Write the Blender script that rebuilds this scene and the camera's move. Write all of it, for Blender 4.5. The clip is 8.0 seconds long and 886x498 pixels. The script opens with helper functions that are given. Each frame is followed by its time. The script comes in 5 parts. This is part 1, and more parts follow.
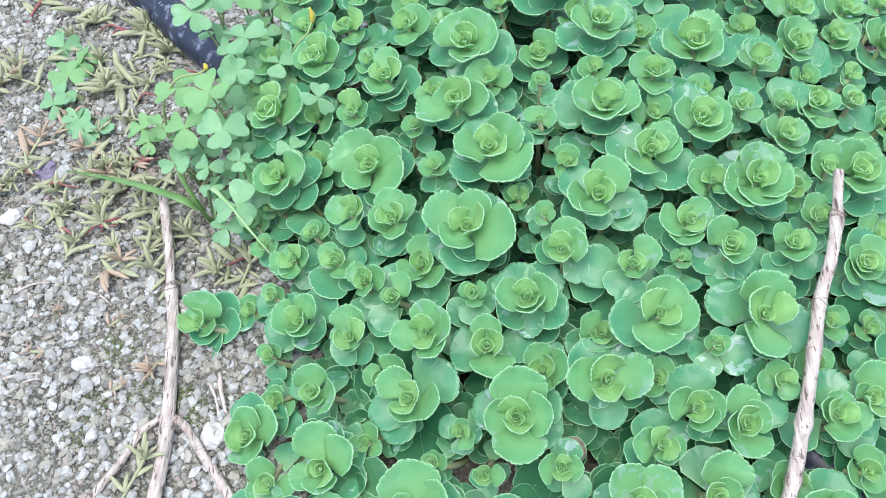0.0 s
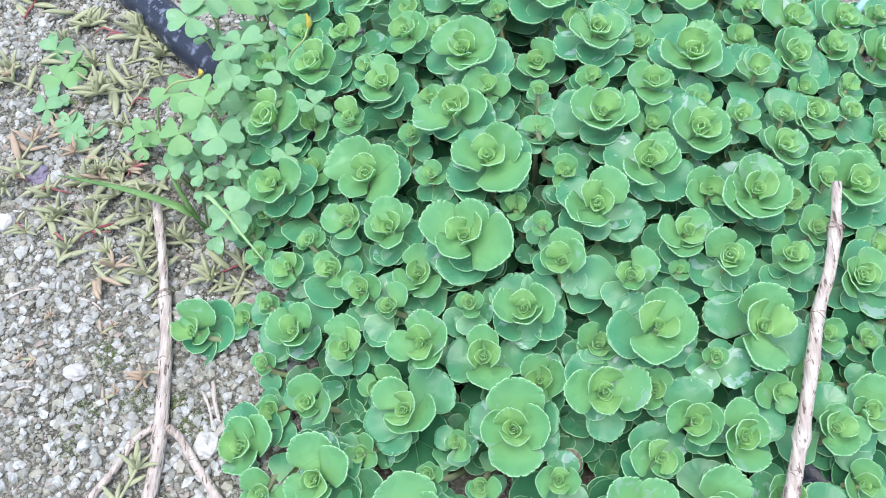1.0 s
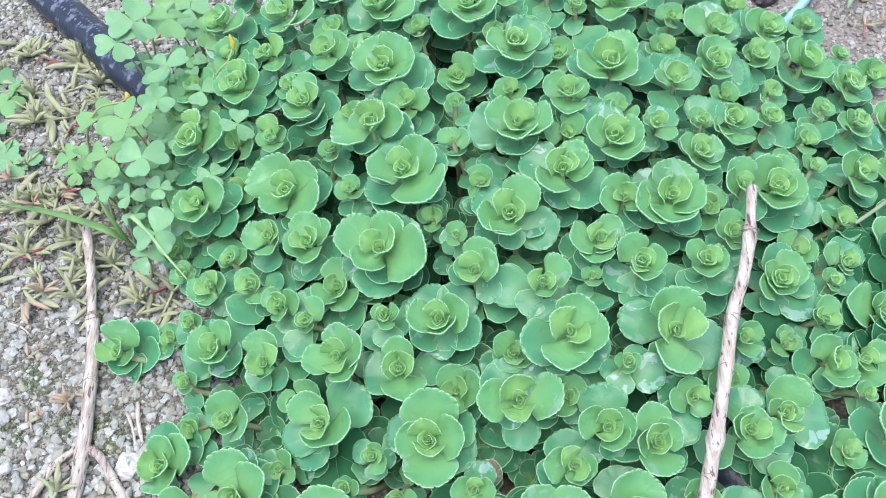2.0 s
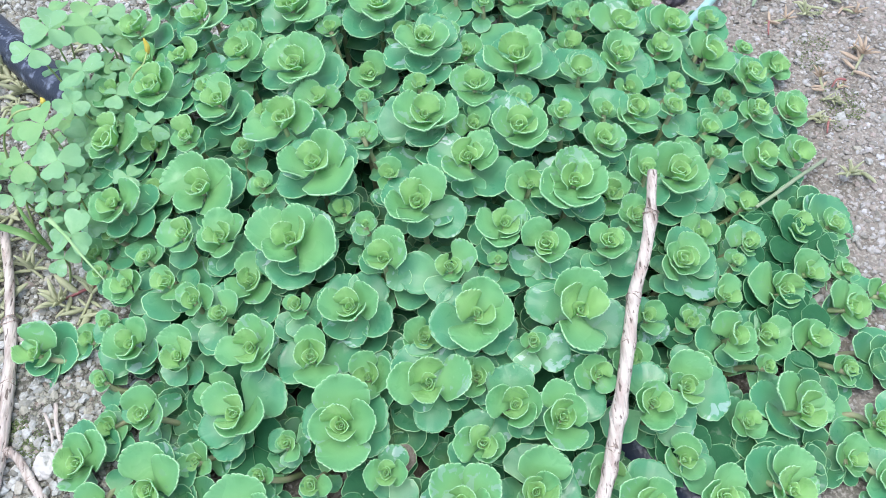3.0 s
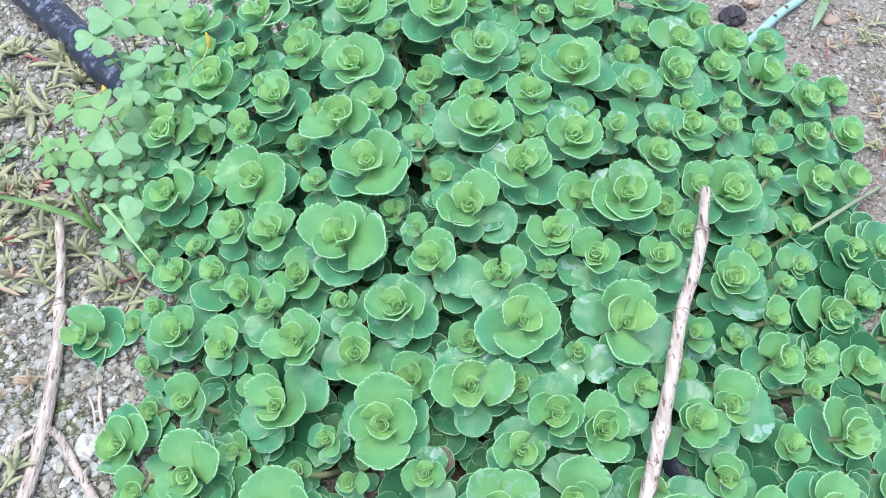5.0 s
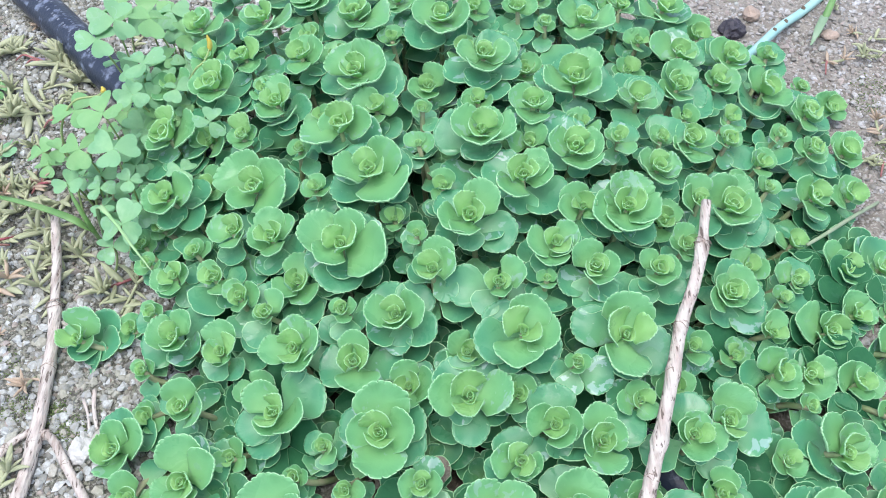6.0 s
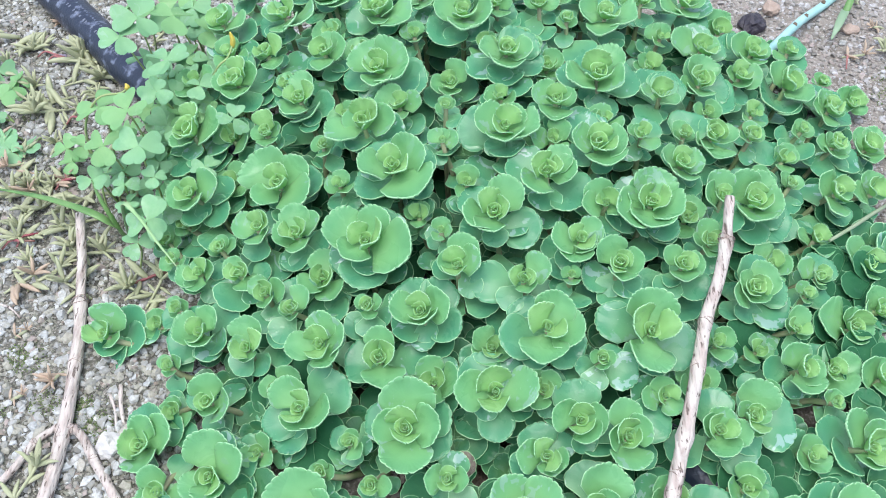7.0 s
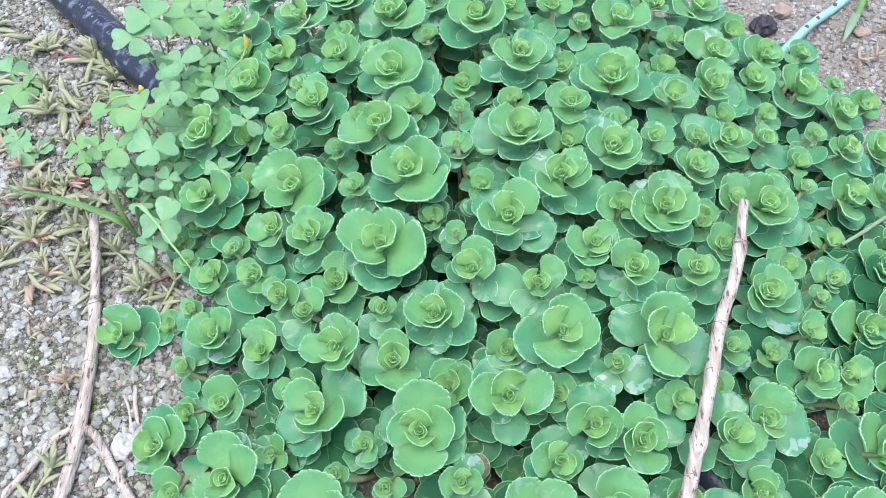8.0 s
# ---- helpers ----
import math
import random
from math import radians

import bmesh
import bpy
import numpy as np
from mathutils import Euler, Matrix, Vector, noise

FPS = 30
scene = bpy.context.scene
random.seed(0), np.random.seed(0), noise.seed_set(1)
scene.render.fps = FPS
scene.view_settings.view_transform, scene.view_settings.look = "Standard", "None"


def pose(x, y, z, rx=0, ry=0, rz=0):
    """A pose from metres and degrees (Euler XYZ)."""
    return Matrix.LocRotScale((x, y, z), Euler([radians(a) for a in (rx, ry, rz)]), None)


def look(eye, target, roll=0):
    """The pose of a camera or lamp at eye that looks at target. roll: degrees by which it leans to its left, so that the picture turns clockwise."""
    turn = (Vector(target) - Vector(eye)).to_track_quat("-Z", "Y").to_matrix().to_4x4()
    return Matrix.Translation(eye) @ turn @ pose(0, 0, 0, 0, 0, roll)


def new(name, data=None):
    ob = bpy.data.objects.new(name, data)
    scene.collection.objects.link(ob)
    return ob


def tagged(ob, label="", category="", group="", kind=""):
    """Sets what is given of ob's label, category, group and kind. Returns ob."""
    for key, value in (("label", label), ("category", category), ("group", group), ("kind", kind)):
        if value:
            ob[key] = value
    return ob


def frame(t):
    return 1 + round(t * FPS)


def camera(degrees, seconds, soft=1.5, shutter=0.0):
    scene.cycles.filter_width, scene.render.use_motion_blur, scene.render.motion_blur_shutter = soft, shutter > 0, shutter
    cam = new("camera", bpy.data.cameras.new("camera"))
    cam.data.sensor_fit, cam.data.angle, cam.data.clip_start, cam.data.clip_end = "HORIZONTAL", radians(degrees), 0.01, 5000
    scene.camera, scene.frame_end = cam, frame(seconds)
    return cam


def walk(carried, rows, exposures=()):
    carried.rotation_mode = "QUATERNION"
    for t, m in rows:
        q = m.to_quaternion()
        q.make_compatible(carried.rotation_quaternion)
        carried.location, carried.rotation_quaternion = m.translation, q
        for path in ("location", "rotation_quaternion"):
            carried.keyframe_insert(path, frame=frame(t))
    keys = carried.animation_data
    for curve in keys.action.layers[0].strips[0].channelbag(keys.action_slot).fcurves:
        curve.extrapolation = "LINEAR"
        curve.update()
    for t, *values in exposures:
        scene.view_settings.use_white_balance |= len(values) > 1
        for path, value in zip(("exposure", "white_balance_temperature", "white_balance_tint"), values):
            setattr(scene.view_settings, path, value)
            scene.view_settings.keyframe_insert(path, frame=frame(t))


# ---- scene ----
# The camera: seconds, eye, target and roll.
cam = camera(48.33, 8.0, soft=1.0)
PATH = [
    (0, (0.00043, 0.00480, 0.32618), (-0.07348, 1.19975, -1.27589), -4.926),
    (0.5, (-0.00141, 0.00404, 0.32481), (-0.08394, 1.20177, -1.27476), -4.368),
    (1, (-0.00200, 0.00850, 0.32615), (-0.05543, 1.20594, -1.27487), -3.755),
    (1.5, (0.00697, 0.00565, 0.32558), (-0.04407, 1.22956, -1.25538), -3.890),
    (2, (0.02800, 0.00207, 0.32006), (-0.02837, 1.25323, -1.23924), -5.220),
    (2.2, (0.04442, -0.00040, 0.31732), (0.01486, 1.25681, -1.23785), -5.368),
    (3.3, (0.04449, -0.01599, 0.31731), (0.07857, 1.27811, -1.20721), -3.648),
    (3.5, (0.04239, -0.01689, 0.31774), (0.05732, 1.28341, -1.20180), -3.718),
    (4, (0.04157, -0.01744, 0.31823), (0.03119, 1.28754, -1.19733), -3.342),
    (4.5, (0.04035, -0.01789, 0.31741), (0.00954, 1.28810, -1.19700), -3.211),
    (5.8, (0.03570, -0.01248, 0.31356), (0.01060, 1.30470, -1.19123), -1.831),
    (6, (0.03491, -0.01451, 0.31565), (0.02071, 1.30306, -1.18894), -1.162),
    (6.5, (0.03332, -0.01462, 0.31609), (0.00529, 1.29439, -1.19576), -1.647),
    (7, (0.02957, -0.01451, 0.31783), (-0.00364, 1.29159, -1.19644), -1.840),
    (7.5, (0.02908, -0.01372, 0.31757), (-0.00817, 1.28721, -1.20105), -1.860),
    (8, (0.02551, -0.01356, 0.32000), (-0.01348, 1.28819, -1.19787), -1.849),
]
walk(cam, [(t, look(eye, target, roll)) for t, eye, target, roll in PATH])

# World and light: a bright, hazy sky and a very soft sun.
SUN_ELEVATION, SUN_TURN = 76.0, 200.0
world = bpy.data.worlds.new("sky")
scene.world = world
world.use_nodes = True
wn = world.node_tree.nodes
sky = wn.new("ShaderNodeTexSky")
sky.sky_type, sky.sun_disc = "NISHITA", False
sky.sun_elevation, sky.sun_rotation = radians(SUN_ELEVATION), radians(SUN_TURN)
sky.air_density, sky.dust_density = 1.0, 2.0
haze = wn.new("ShaderNodeHueSaturation")
haze.inputs["Saturation"].default_value = 0.72
world.node_tree.links.new(sky.outputs["Color"], haze.inputs["Color"])
world.node_tree.links.new(haze.outputs["Color"], wn["Background"].inputs["Color"])
wn["Background"].inputs["Strength"].default_value = 0.15
sun = new("sun", bpy.data.lights.new("sun", "SUN"))
sun.data.energy, sun.data.angle, sun.data.color = 1.4, radians(48), (1.0, 0.985, 0.96)
turn = radians(SUN_TURN)
sun.matrix_world = look((0, 0, 0), (-math.sin(turn) * math.cos(radians(SUN_ELEVATION)), -math.cos(turn) * math.cos(radians(SUN_ELEVATION)), -math.sin(radians(SUN_ELEVATION))))
scene.view_settings.exposure = 1.10


# ---- materials ----
def nodes_of(name):
    m = bpy.data.materials.new(name)
    m.use_nodes = True
    t = m.node_tree
    return m, t, t.nodes["Principled BSDF"]


def node(t, kind, **values):
    n = t.nodes.new(kind)
    for key, value in values.items():
        n.inputs[key.replace("_", " ")].default_value = value
    return n


def blend(t, factor, a, b):
    """Mixes two colours or sockets by a socket."""
    n = t.nodes.new("ShaderNodeMix")
    n.data_type = "RGBA"
    t.links.new(factor, n.inputs["Factor"])
    for slot, value in ((6, a), (7, b)):
        if isinstance(value, tuple):
            n.inputs[slot].default_value = (*value, 1)
        else:
            t.links.new(value, n.inputs[slot])
    return n.outputs[2]


def ramp(t, factor, low, high, a=0.0, b=1.0):
    n = node(t, "ShaderNodeMapRange", From_Min=low, From_Max=high, To_Min=a, To_Max=b)
    t.links.new(factor, n.inputs["Value"])
    return n.outputs["Result"]


def noise_of(t, scale, detail=3.0, coords="Object"):
    c = t.nodes.new("ShaderNodeTexCoord")
    n = node(t, "ShaderNodeTexNoise", Scale=scale, Detail=detail)
    t.links.new(c.outputs[coords], n.inputs["Vector"])
    return n.outputs["Fac"]


def bump(t, bsdf, height, strength, distance):
    n = node(t, "ShaderNodeBump", Strength=strength, Distance=distance)
    t.links.new(height, n.inputs["Height"])
    t.links.new(n.outputs["Normal"], bsdf.inputs["Normal"])


def leaf_material(name, dark, light, rough, glare_and_specks, through_light=0.18, joined=False, foot_tint=1.0, gloss=0.55):
    """Fleshy leaf: two greens by leaf, mottling, pores, whitish sky glare painted in patches, some light through it."""
    m, t, b = nodes_of(name)
    chance = t.nodes.new("ShaderNodeNewGeometry").outputs["Random Per Island"] if joined else t.nodes.new("ShaderNodeObjectInfo").outputs["Random"]
    size = 75.0 if joined else 1.0
    seed = ramp(t, chance, 0.0, 1.0, 0.0, 60.0)

    def own_noise(scale, detail, crisp=0.5, swirl=0.0):
        n = node(t, "ShaderNodeTexNoise", Scale=scale * size, Detail=detail, Roughness=crisp, Distortion=swirl)
        n.noise_dimensions = "4D"
        t.links.new(t.nodes.new("ShaderNodeTexCoord").outputs["Object"], n.inputs["Vector"])
        t.links.new(seed, n.inputs["W"])
        return n.outputs["Fac"]

    own = blend(t, chance, dark, light)
    green = blend(t, ramp(t, own_noise(2.2, 3), 0.3, 0.75), own, blend(t, chance, light, dark))
    green = blend(t, ramp(t, own_noise(40.0, 2), 0.66, 0.80, 0.0, 0.10), green, (0.36, 0.56, 0.30))
    film = own_noise(1.9, 4, 0.52, 1.2)
    other = t.nodes.new("ShaderNodeMath")
    other.operation = "PINGPONG"
    t.links.new(seed, other.inputs[0])
    other.inputs[1].default_value = 1.0
    most = ramp(t, other.outputs[0], 0.60, 0.74, glare_and_specks * 0.05, glare_and_specks)
    patch = t.nodes.new("ShaderNodeMath")
    patch.operation = "MULTIPLY"
    t.links.new(ramp(t, film, 0.575, 0.587), patch.inputs[0])
    t.links.new(most, patch.inputs[1])
    patch = patch.outputs[0]
    if not joined:
        place = t.nodes.new("ShaderNodeSeparateXYZ")
        t.links.new(t.nodes.new("ShaderNodeTexCoord").outputs["Object"], place.inputs[0])
        green = blend(t, ramp(t, place.outputs["X"], 0.10, 0.80, 0.50 * foot_tint, 0.0), green, (0.40, 0.65, 0.24))
        middle = t.nodes.new("ShaderNodeVectorMath")
        middle.operation = "DISTANCE"
        middle.inputs[1].default_value = (0.48, 0.0, 0.0)
        t.links.new(t.nodes.new("ShaderNodeTexCoord").outputs["Object"], middle.inputs[0])
        green = blend(t, ramp(t, middle.outputs["Value"], 0.26, 0.52, 0.0, 0.30 * foot_tint), green, (0.17, 0.45, 0.23))
    green = blend(t, ramp(t, own_noise(26.0, 1), 0.73, 0.76, 0.0, 0.10 + glare_and_specks * 0.3), green, (0.45, 0.62, 0.50))
    # pale blue patches: sky glare on the leaf, painted into its base colour
    green = blend(t, patch, green, (0.45, 0.60, 0.62))
    t.links.new(green, b.inputs["Base Color"])
    t.links.new(ramp(t, film, 0.572, 0.59, rough * 1.3, rough * 0.62), b.inputs["Roughness"])
    b.inputs["Specular IOR Level"].default_value = gloss
    bump(t, b, own_noise(6.0, 3), 0.07, 0.003)
    glow = t.nodes.new("ShaderNodeBsdfTranslucent")
    t.links.new(green, glow.inputs["Color"])
    mix = node(t, "ShaderNodeMixShader", Fac=through_light)
    t.links.new(b.outputs[0], mix.inputs[1])
    t.links.new(glow.outputs[0], mix.inputs[2])
    t.links.new(mix.outputs[0], t.nodes["Material Output"].inputs["Surface"])
    return m


def plain_material(name, a, c, scale, rough=0.7, relief=0.3, depth=0.001, detail=5.0, low=0.35, high=0.65, coords="Object"):
    """Two colours mixed by noise, with relief."""
    m, t, b = nodes_of(name)
    f = noise_of(t, scale, detail, coords)
    t.links.new(blend(t, ramp(t, f, low, high), a, c), b.inputs["Base Color"])
    b.inputs["Roughness"].default_value = rough
    bump(t, b, noise_of(t, scale * 3, detail, coords), relief, depth)
    return m


def grain_material(name, stops, rough=0.85, source="island"):
    """Mineral grains: each its own colour out of a few, with fine speckle."""
    m, t, b = nodes_of(name)
    if source == "island":
        chance = t.nodes.new("ShaderNodeNewGeometry").outputs["Random Per Island"]
    else:
        chance = t.nodes.new("ShaderNodeObjectInfo").outputs["Random"]
    r = t.nodes.new("ShaderNodeValToRGB")
    r.color_ramp.interpolation = "CONSTANT"
    while len(r.color_ramp.elements) < len(stops):
        r.color_ramp.elements.new(1.0)
    for e, (at, colour) in zip(r.color_ramp.elements, stops):
        e.position, e.color = at, (*colour, 1)
    t.links.new(chance, r.inputs["Fac"])
    fine = noise_of(t, 700.0 if source == "island" else 2.6, 6)
    t.links.new(blend(t, ramp(t, fine, 0.38, 0.62, 0.0, 0.55), r.outputs["Color"], (0.25, 0.24, 0.20)), b.inputs["Base Color"])
    b.inputs["Roughness"].default_value = rough
    bump(t, b, fine, 0.7, 0.0010 if source == "island" else 0.0012)
    return m


LEAF_YOUNG = leaf_material("leaf_young", (0.300, 0.600, 0.235), (0.375, 0.660, 0.280), 0.40, 0.08, 0.40, False, 0.5)
LEAF_HEART = leaf_material("leaf_heart", (0.400, 0.700, 0.290), (0.460, 0.740, 0.330), 0.42, 0.04, 0.36, False, 0.2)
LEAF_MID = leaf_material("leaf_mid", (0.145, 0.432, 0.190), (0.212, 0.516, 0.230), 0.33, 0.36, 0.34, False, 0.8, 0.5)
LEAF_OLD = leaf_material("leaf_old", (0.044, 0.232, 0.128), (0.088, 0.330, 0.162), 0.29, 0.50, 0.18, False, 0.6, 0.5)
# darker copy of the old leaf: shade under taller shoots put into the green
LEAF_SHADED_LOW = leaf_material("leaf_low_shaded", (0.018, 0.125, 0.060), (0.042, 0.185, 0.080), 0.36, 0.10, 0.14, False, 0.4, 0.35)
# darkest green and rim: the gloom deep in the mat is painted here
LEAF_SHADED_JOINED = leaf_material("leaf_deep_shaded", (0.013, 0.092, 0.042), (0.033, 0.150, 0.062), 0.55, 0.0, 0.12, True, 1.0, 0.22)
SHADED_RIM = plain_material("leaf_rim_shaded", (0.06, 0.22, 0.10), (0.14, 0.32, 0.16), 300.0, 0.5, 0.1, 0.01)
LEAF_RIM = plain_material("leaf_rim", (0.25, 0.53, 0.28), (0.38, 0.63, 0.37), 7.0, 0.5, 0.1, 0.01)
SEDUM_STEM = plain_material("sedum_stem", (0.20, 0.29, 0.13), (0.30, 0.30, 0.19), 140.0, 0.6)
CLOVER_LEAF = leaf_material("clover_leaf", (0.21, 0.475, 0.260), (0.33, 0.59, 0.34), 0.5, 0.2, 0.40, False, 0.3)
YOUNG_CLOVER = leaf_material("clover_leaf_yellowish", (0.22, 0.49, 0.22), (0.32, 0.56, 0.27), 0.55, 0.0, 0.4, False, 0.25)
CLOVER_STALK = plain_material("clover_stalk", (0.24, 0.36, 0.13), (0.30, 0.38, 0.17), 120.0, 0.6)
BUD_YELLOW = plain_material("bud_yellow", (0.58, 0.40, 0.05), (0.50, 0.46, 0.10), 400.0, 0.6)
SPRIG_LEAF = leaf_material("sprig_leaf", (0.35, 0.40, 0.24), (0.54, 0.55, 0.38), 0.6, 0.0, 0.25, False, 0.0)
PINK_LEAF = leaf_material("sprig_leaf_pink", (0.45, 0.34, 0.26), (0.56, 0.46, 0.36), 0.6, 0.0, 0.25, False, 0.0)
RED_STEM = plain_material("red_stem", (0.25, 0.060, 0.080), (0.32, 0.18, 0.15), 200.0, 0.6)
GRASS = plain_material("grass", (0.090, 0.215, 0.065), (0.15, 0.29, 0.10), 90.0, 0.5)
PALE_GRASS = plain_material("pale_grass", (0.22, 0.40, 0.18), (0.30, 0.46, 0.24), 90.0, 0.55)
SEEDLING = plain_material("seedling_leaf", (0.19, 0.30, 0.19), (0.25, 0.36, 0.25), 90.0, 0.6)
STRAW = plain_material("straw", (0.22, 0.30, 0.18), (0.28, 0.34, 0.24), 120.0, 0.7)
HOSE = plain_material("hose_rubber", (0.014, 0.022, 0.046), (0.16, 0.19, 0.27), 190.0, 0.38, 0.4, 0.0006, 8, 0.55, 0.68)
TUBE = plain_material("turquoise_plastic", (0.26, 0.50, 0.51), (0.34, 0.54, 0.54), 150.0, 0.4, 0.1)
DIRT = plain_material("dirt_speck", (0.10, 0.07, 0.05), (0.18, 0.14, 0.10), 300.0, 0.9)
SLATE = plain_material("slate", (0.19, 0.165, 0.25), (0.27, 0.24, 0.33), 120.0, 0.8)
BLACK_CHIP = plain_material("black_chip", (0.014, 0.012, 0.020), (0.045, 0.04, 0.06), 200.0, 0.38)
MOSS = plain_material("moss", (0.09, 0.14, 0.05), (0.17, 0.22, 0.09), 500.0, 0.9)


def bark_material():
    """Bleached wood: long streaks, thin dark cracks and pinkish stains."""
    m, t, b = nodes_of("bleached_wood")
    c = t.nodes.new("ShaderNodeTexCoord")

    def streaks(across, along, detail):
        place = node(t, "ShaderNodeMapping", Scale=(across, along, across))
        t.links.new(c.outputs["Object"], place.inputs["Vector"])
        n = node(t, "ShaderNodeTexNoise", Scale=1.0, Detail=detail)
        t.links.new(place.outputs["Vector"], n.inputs["Vector"])
        return n.outputs["Fac"]

    broad, crack = streaks(420.0, 80.0, 6.0), streaks(900.0, 170.0, 4.0)
    wood = blend(t, ramp(t, broad, 0.35, 0.55), (0.33, 0.275, 0.25), (0.53, 0.485, 0.455))
    wood = blend(t, ramp(t, noise_of(t, 90.0, 4), 0.5, 0.7, 0.0, 0.5), wood, (0.50, 0.41, 0.385))
    wood = blend(t, ramp(t, crack, 0.36, 0.41, 0.85, 0.0), wood, (0.085, 0.06, 0.05))
    t.links.new(wood, b.inputs["Base Color"])
    b.inputs["Roughness"].default_value = 0.85
    bump(t, b, crack, 1.0, 0.0012)
    return m


BARK = bark_material()


def soil_material():
    """Sandy ground, pinkish brown in one part, darkened under the sedum to paint its shade."""
    m, t, b = nodes_of("sandy_soil")
    c = t.nodes.new("ShaderNodeTexCoord")
    far = t.nodes.new("ShaderNodeVectorMath")
    far.operation = "DISTANCE"
    far.inputs[1].default_value = (0.32, 0.38, 0.0)
    t.links.new(c.outputs["Object"], far.inputs[0])
    side = ramp(t, far.outputs["Value"], 0.20, 0.34, 1.0, 0.0)
    base = blend(t, side, (0.13, 0.13, 0.112), (0.25, 0.23, 0.21))
    base = blend(t, ramp(t, noise_of(t, 35.0, 6), 0.4, 0.65), base, blend(t, side, (0.06, 0.06, 0.05), (0.15, 0.135, 0.115)))
    base = blend(t, ramp(t, noise_of(t, 700.0, 3), 0.5, 0.7), base, (0.38, 0.365, 0.34))
    # soil colour drops below the mat, standing in for the shade there
    mat_shade = t.nodes.new("ShaderNodeVectorMath")
    mat_shade.operation = "DISTANCE"
    mat_shade.inputs[1].default_value = (0.058, 0.272, 0.0)
    t.links.new(c.outputs["Object"], mat_shade.inputs[0])
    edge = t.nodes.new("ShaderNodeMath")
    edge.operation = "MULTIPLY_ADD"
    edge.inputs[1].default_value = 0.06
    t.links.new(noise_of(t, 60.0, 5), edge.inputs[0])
    t.links.new(mat_shade.outputs["Value"], edge.inputs[2])
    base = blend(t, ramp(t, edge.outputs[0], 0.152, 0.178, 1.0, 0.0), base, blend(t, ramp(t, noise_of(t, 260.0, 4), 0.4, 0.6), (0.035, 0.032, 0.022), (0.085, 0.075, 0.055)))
    t.links.new(base, b.inputs["Base Color"])
    b.inputs["Roughness"].default_value = 0.95
    bump(t, b, noise_of(t, 500.0, 6), 0.8, 0.002)
    return m


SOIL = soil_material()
GRAIN = grain_material("gravel_grain", [(0.0, (0.344, 0.360, 0.360)), (0.22, (0.446, 0.472, 0.481)), (0.42, (0.267, 0.279, 0.267)), (0.58, (0.360, 0.360, 0.310)), (0.72, (0.515, 0.541, 0.549)), (0.86, (0.172, 0.181, 0.176)), (0.93, (0.344, 0.296, 0.279))])
# grit tones kept low, so crevices between grains carry painted shade
GRIT = grain_material("grit_grain", [(0.0, (0.20, 0.21, 0.17)), (0.3, (0.27, 0.275, 0.235)), (0.55, (0.13, 0.135, 0.11)), (0.75, (0.34, 0.345, 0.31)), (0.92, (0.24, 0.20, 0.17))])
GRAIN_WARM = grain_material("gravel_grain_warm", [(0.0, (0.336, 0.325, 0.323)), (0.25, (0.414, 0.410, 0.421)), (0.45, (0.252, 0.234, 0.226)), (0.62, (0.358, 0.308, 0.299)), (0.80, (0.482, 0.490, 0.525)), (0.90, (0.190, 0.188, 0.183))])
PEBBLE = grain_material("pebble", [(0.0, (0.393, 0.409, 0.409)), (0.3, (0.485, 0.510, 0.518)), (0.55, (0.309, 0.326, 0.318)), (0.72, (0.402, 0.393, 0.351)), (0.86, (0.552, 0.576, 0.585))], 0.8, "object")
WHITE_STONE = plain_material("white_stone", (0.55, 0.55, 0.55), (0.46, 0.45, 0.44), 160.0, 0.75)
TAN_STONE = plain_material("tan_stone", (0.336, 0.246, 0.200), (0.386, 0.323, 0.278), 160.0, 0.8)


# ---- building helpers ----
def mesh_of(name, verts, faces, materials, slots=None, smooth=True):
    me = bpy.data.meshes.new(name)
    me.from_pydata([tuple(v) for v in verts], [], faces)
    for m in materials:
        me.materials.append(m)
    if slots is not None:
        me.polygons.foreach_set("material_index", slots)
    me.polygons.foreach_set("use_smooth", [smooth] * len(me.polygons))
    me.update()
    return me


def child(name, me, parent, m, label=""):
    ob = new(name, me)
    ob.parent = parent
    ob.matrix_basis = m
    return tagged(ob, label=label) if label else ob


def thing(name, at, label, category, group=""):
    ob = new(name)
    ob.empty_display_size = 0.005
    ob.location = at
    return tagged(ob, label=label, category=category, group=group)


def smooth_line(points, steps):
    """A rounded line through points."""
    pts = [Vector(p) for p in points]
    pts = [2 * pts[0] - pts[1]] + pts + [2 * pts[-1] - pts[-2]]
    line = []
    for a, b, c, d in zip(pts, pts[1:], pts[2:], pts[3:]):
        for k in range(steps):
            u = k / steps
            line.append(0.5 * (2 * b + (c - a) * u + (2 * a - 5 * b + 4 * c - d) * u * u + (3 * b - a - 3 * c + d) * u ** 3))
    return line + [pts[-2]]


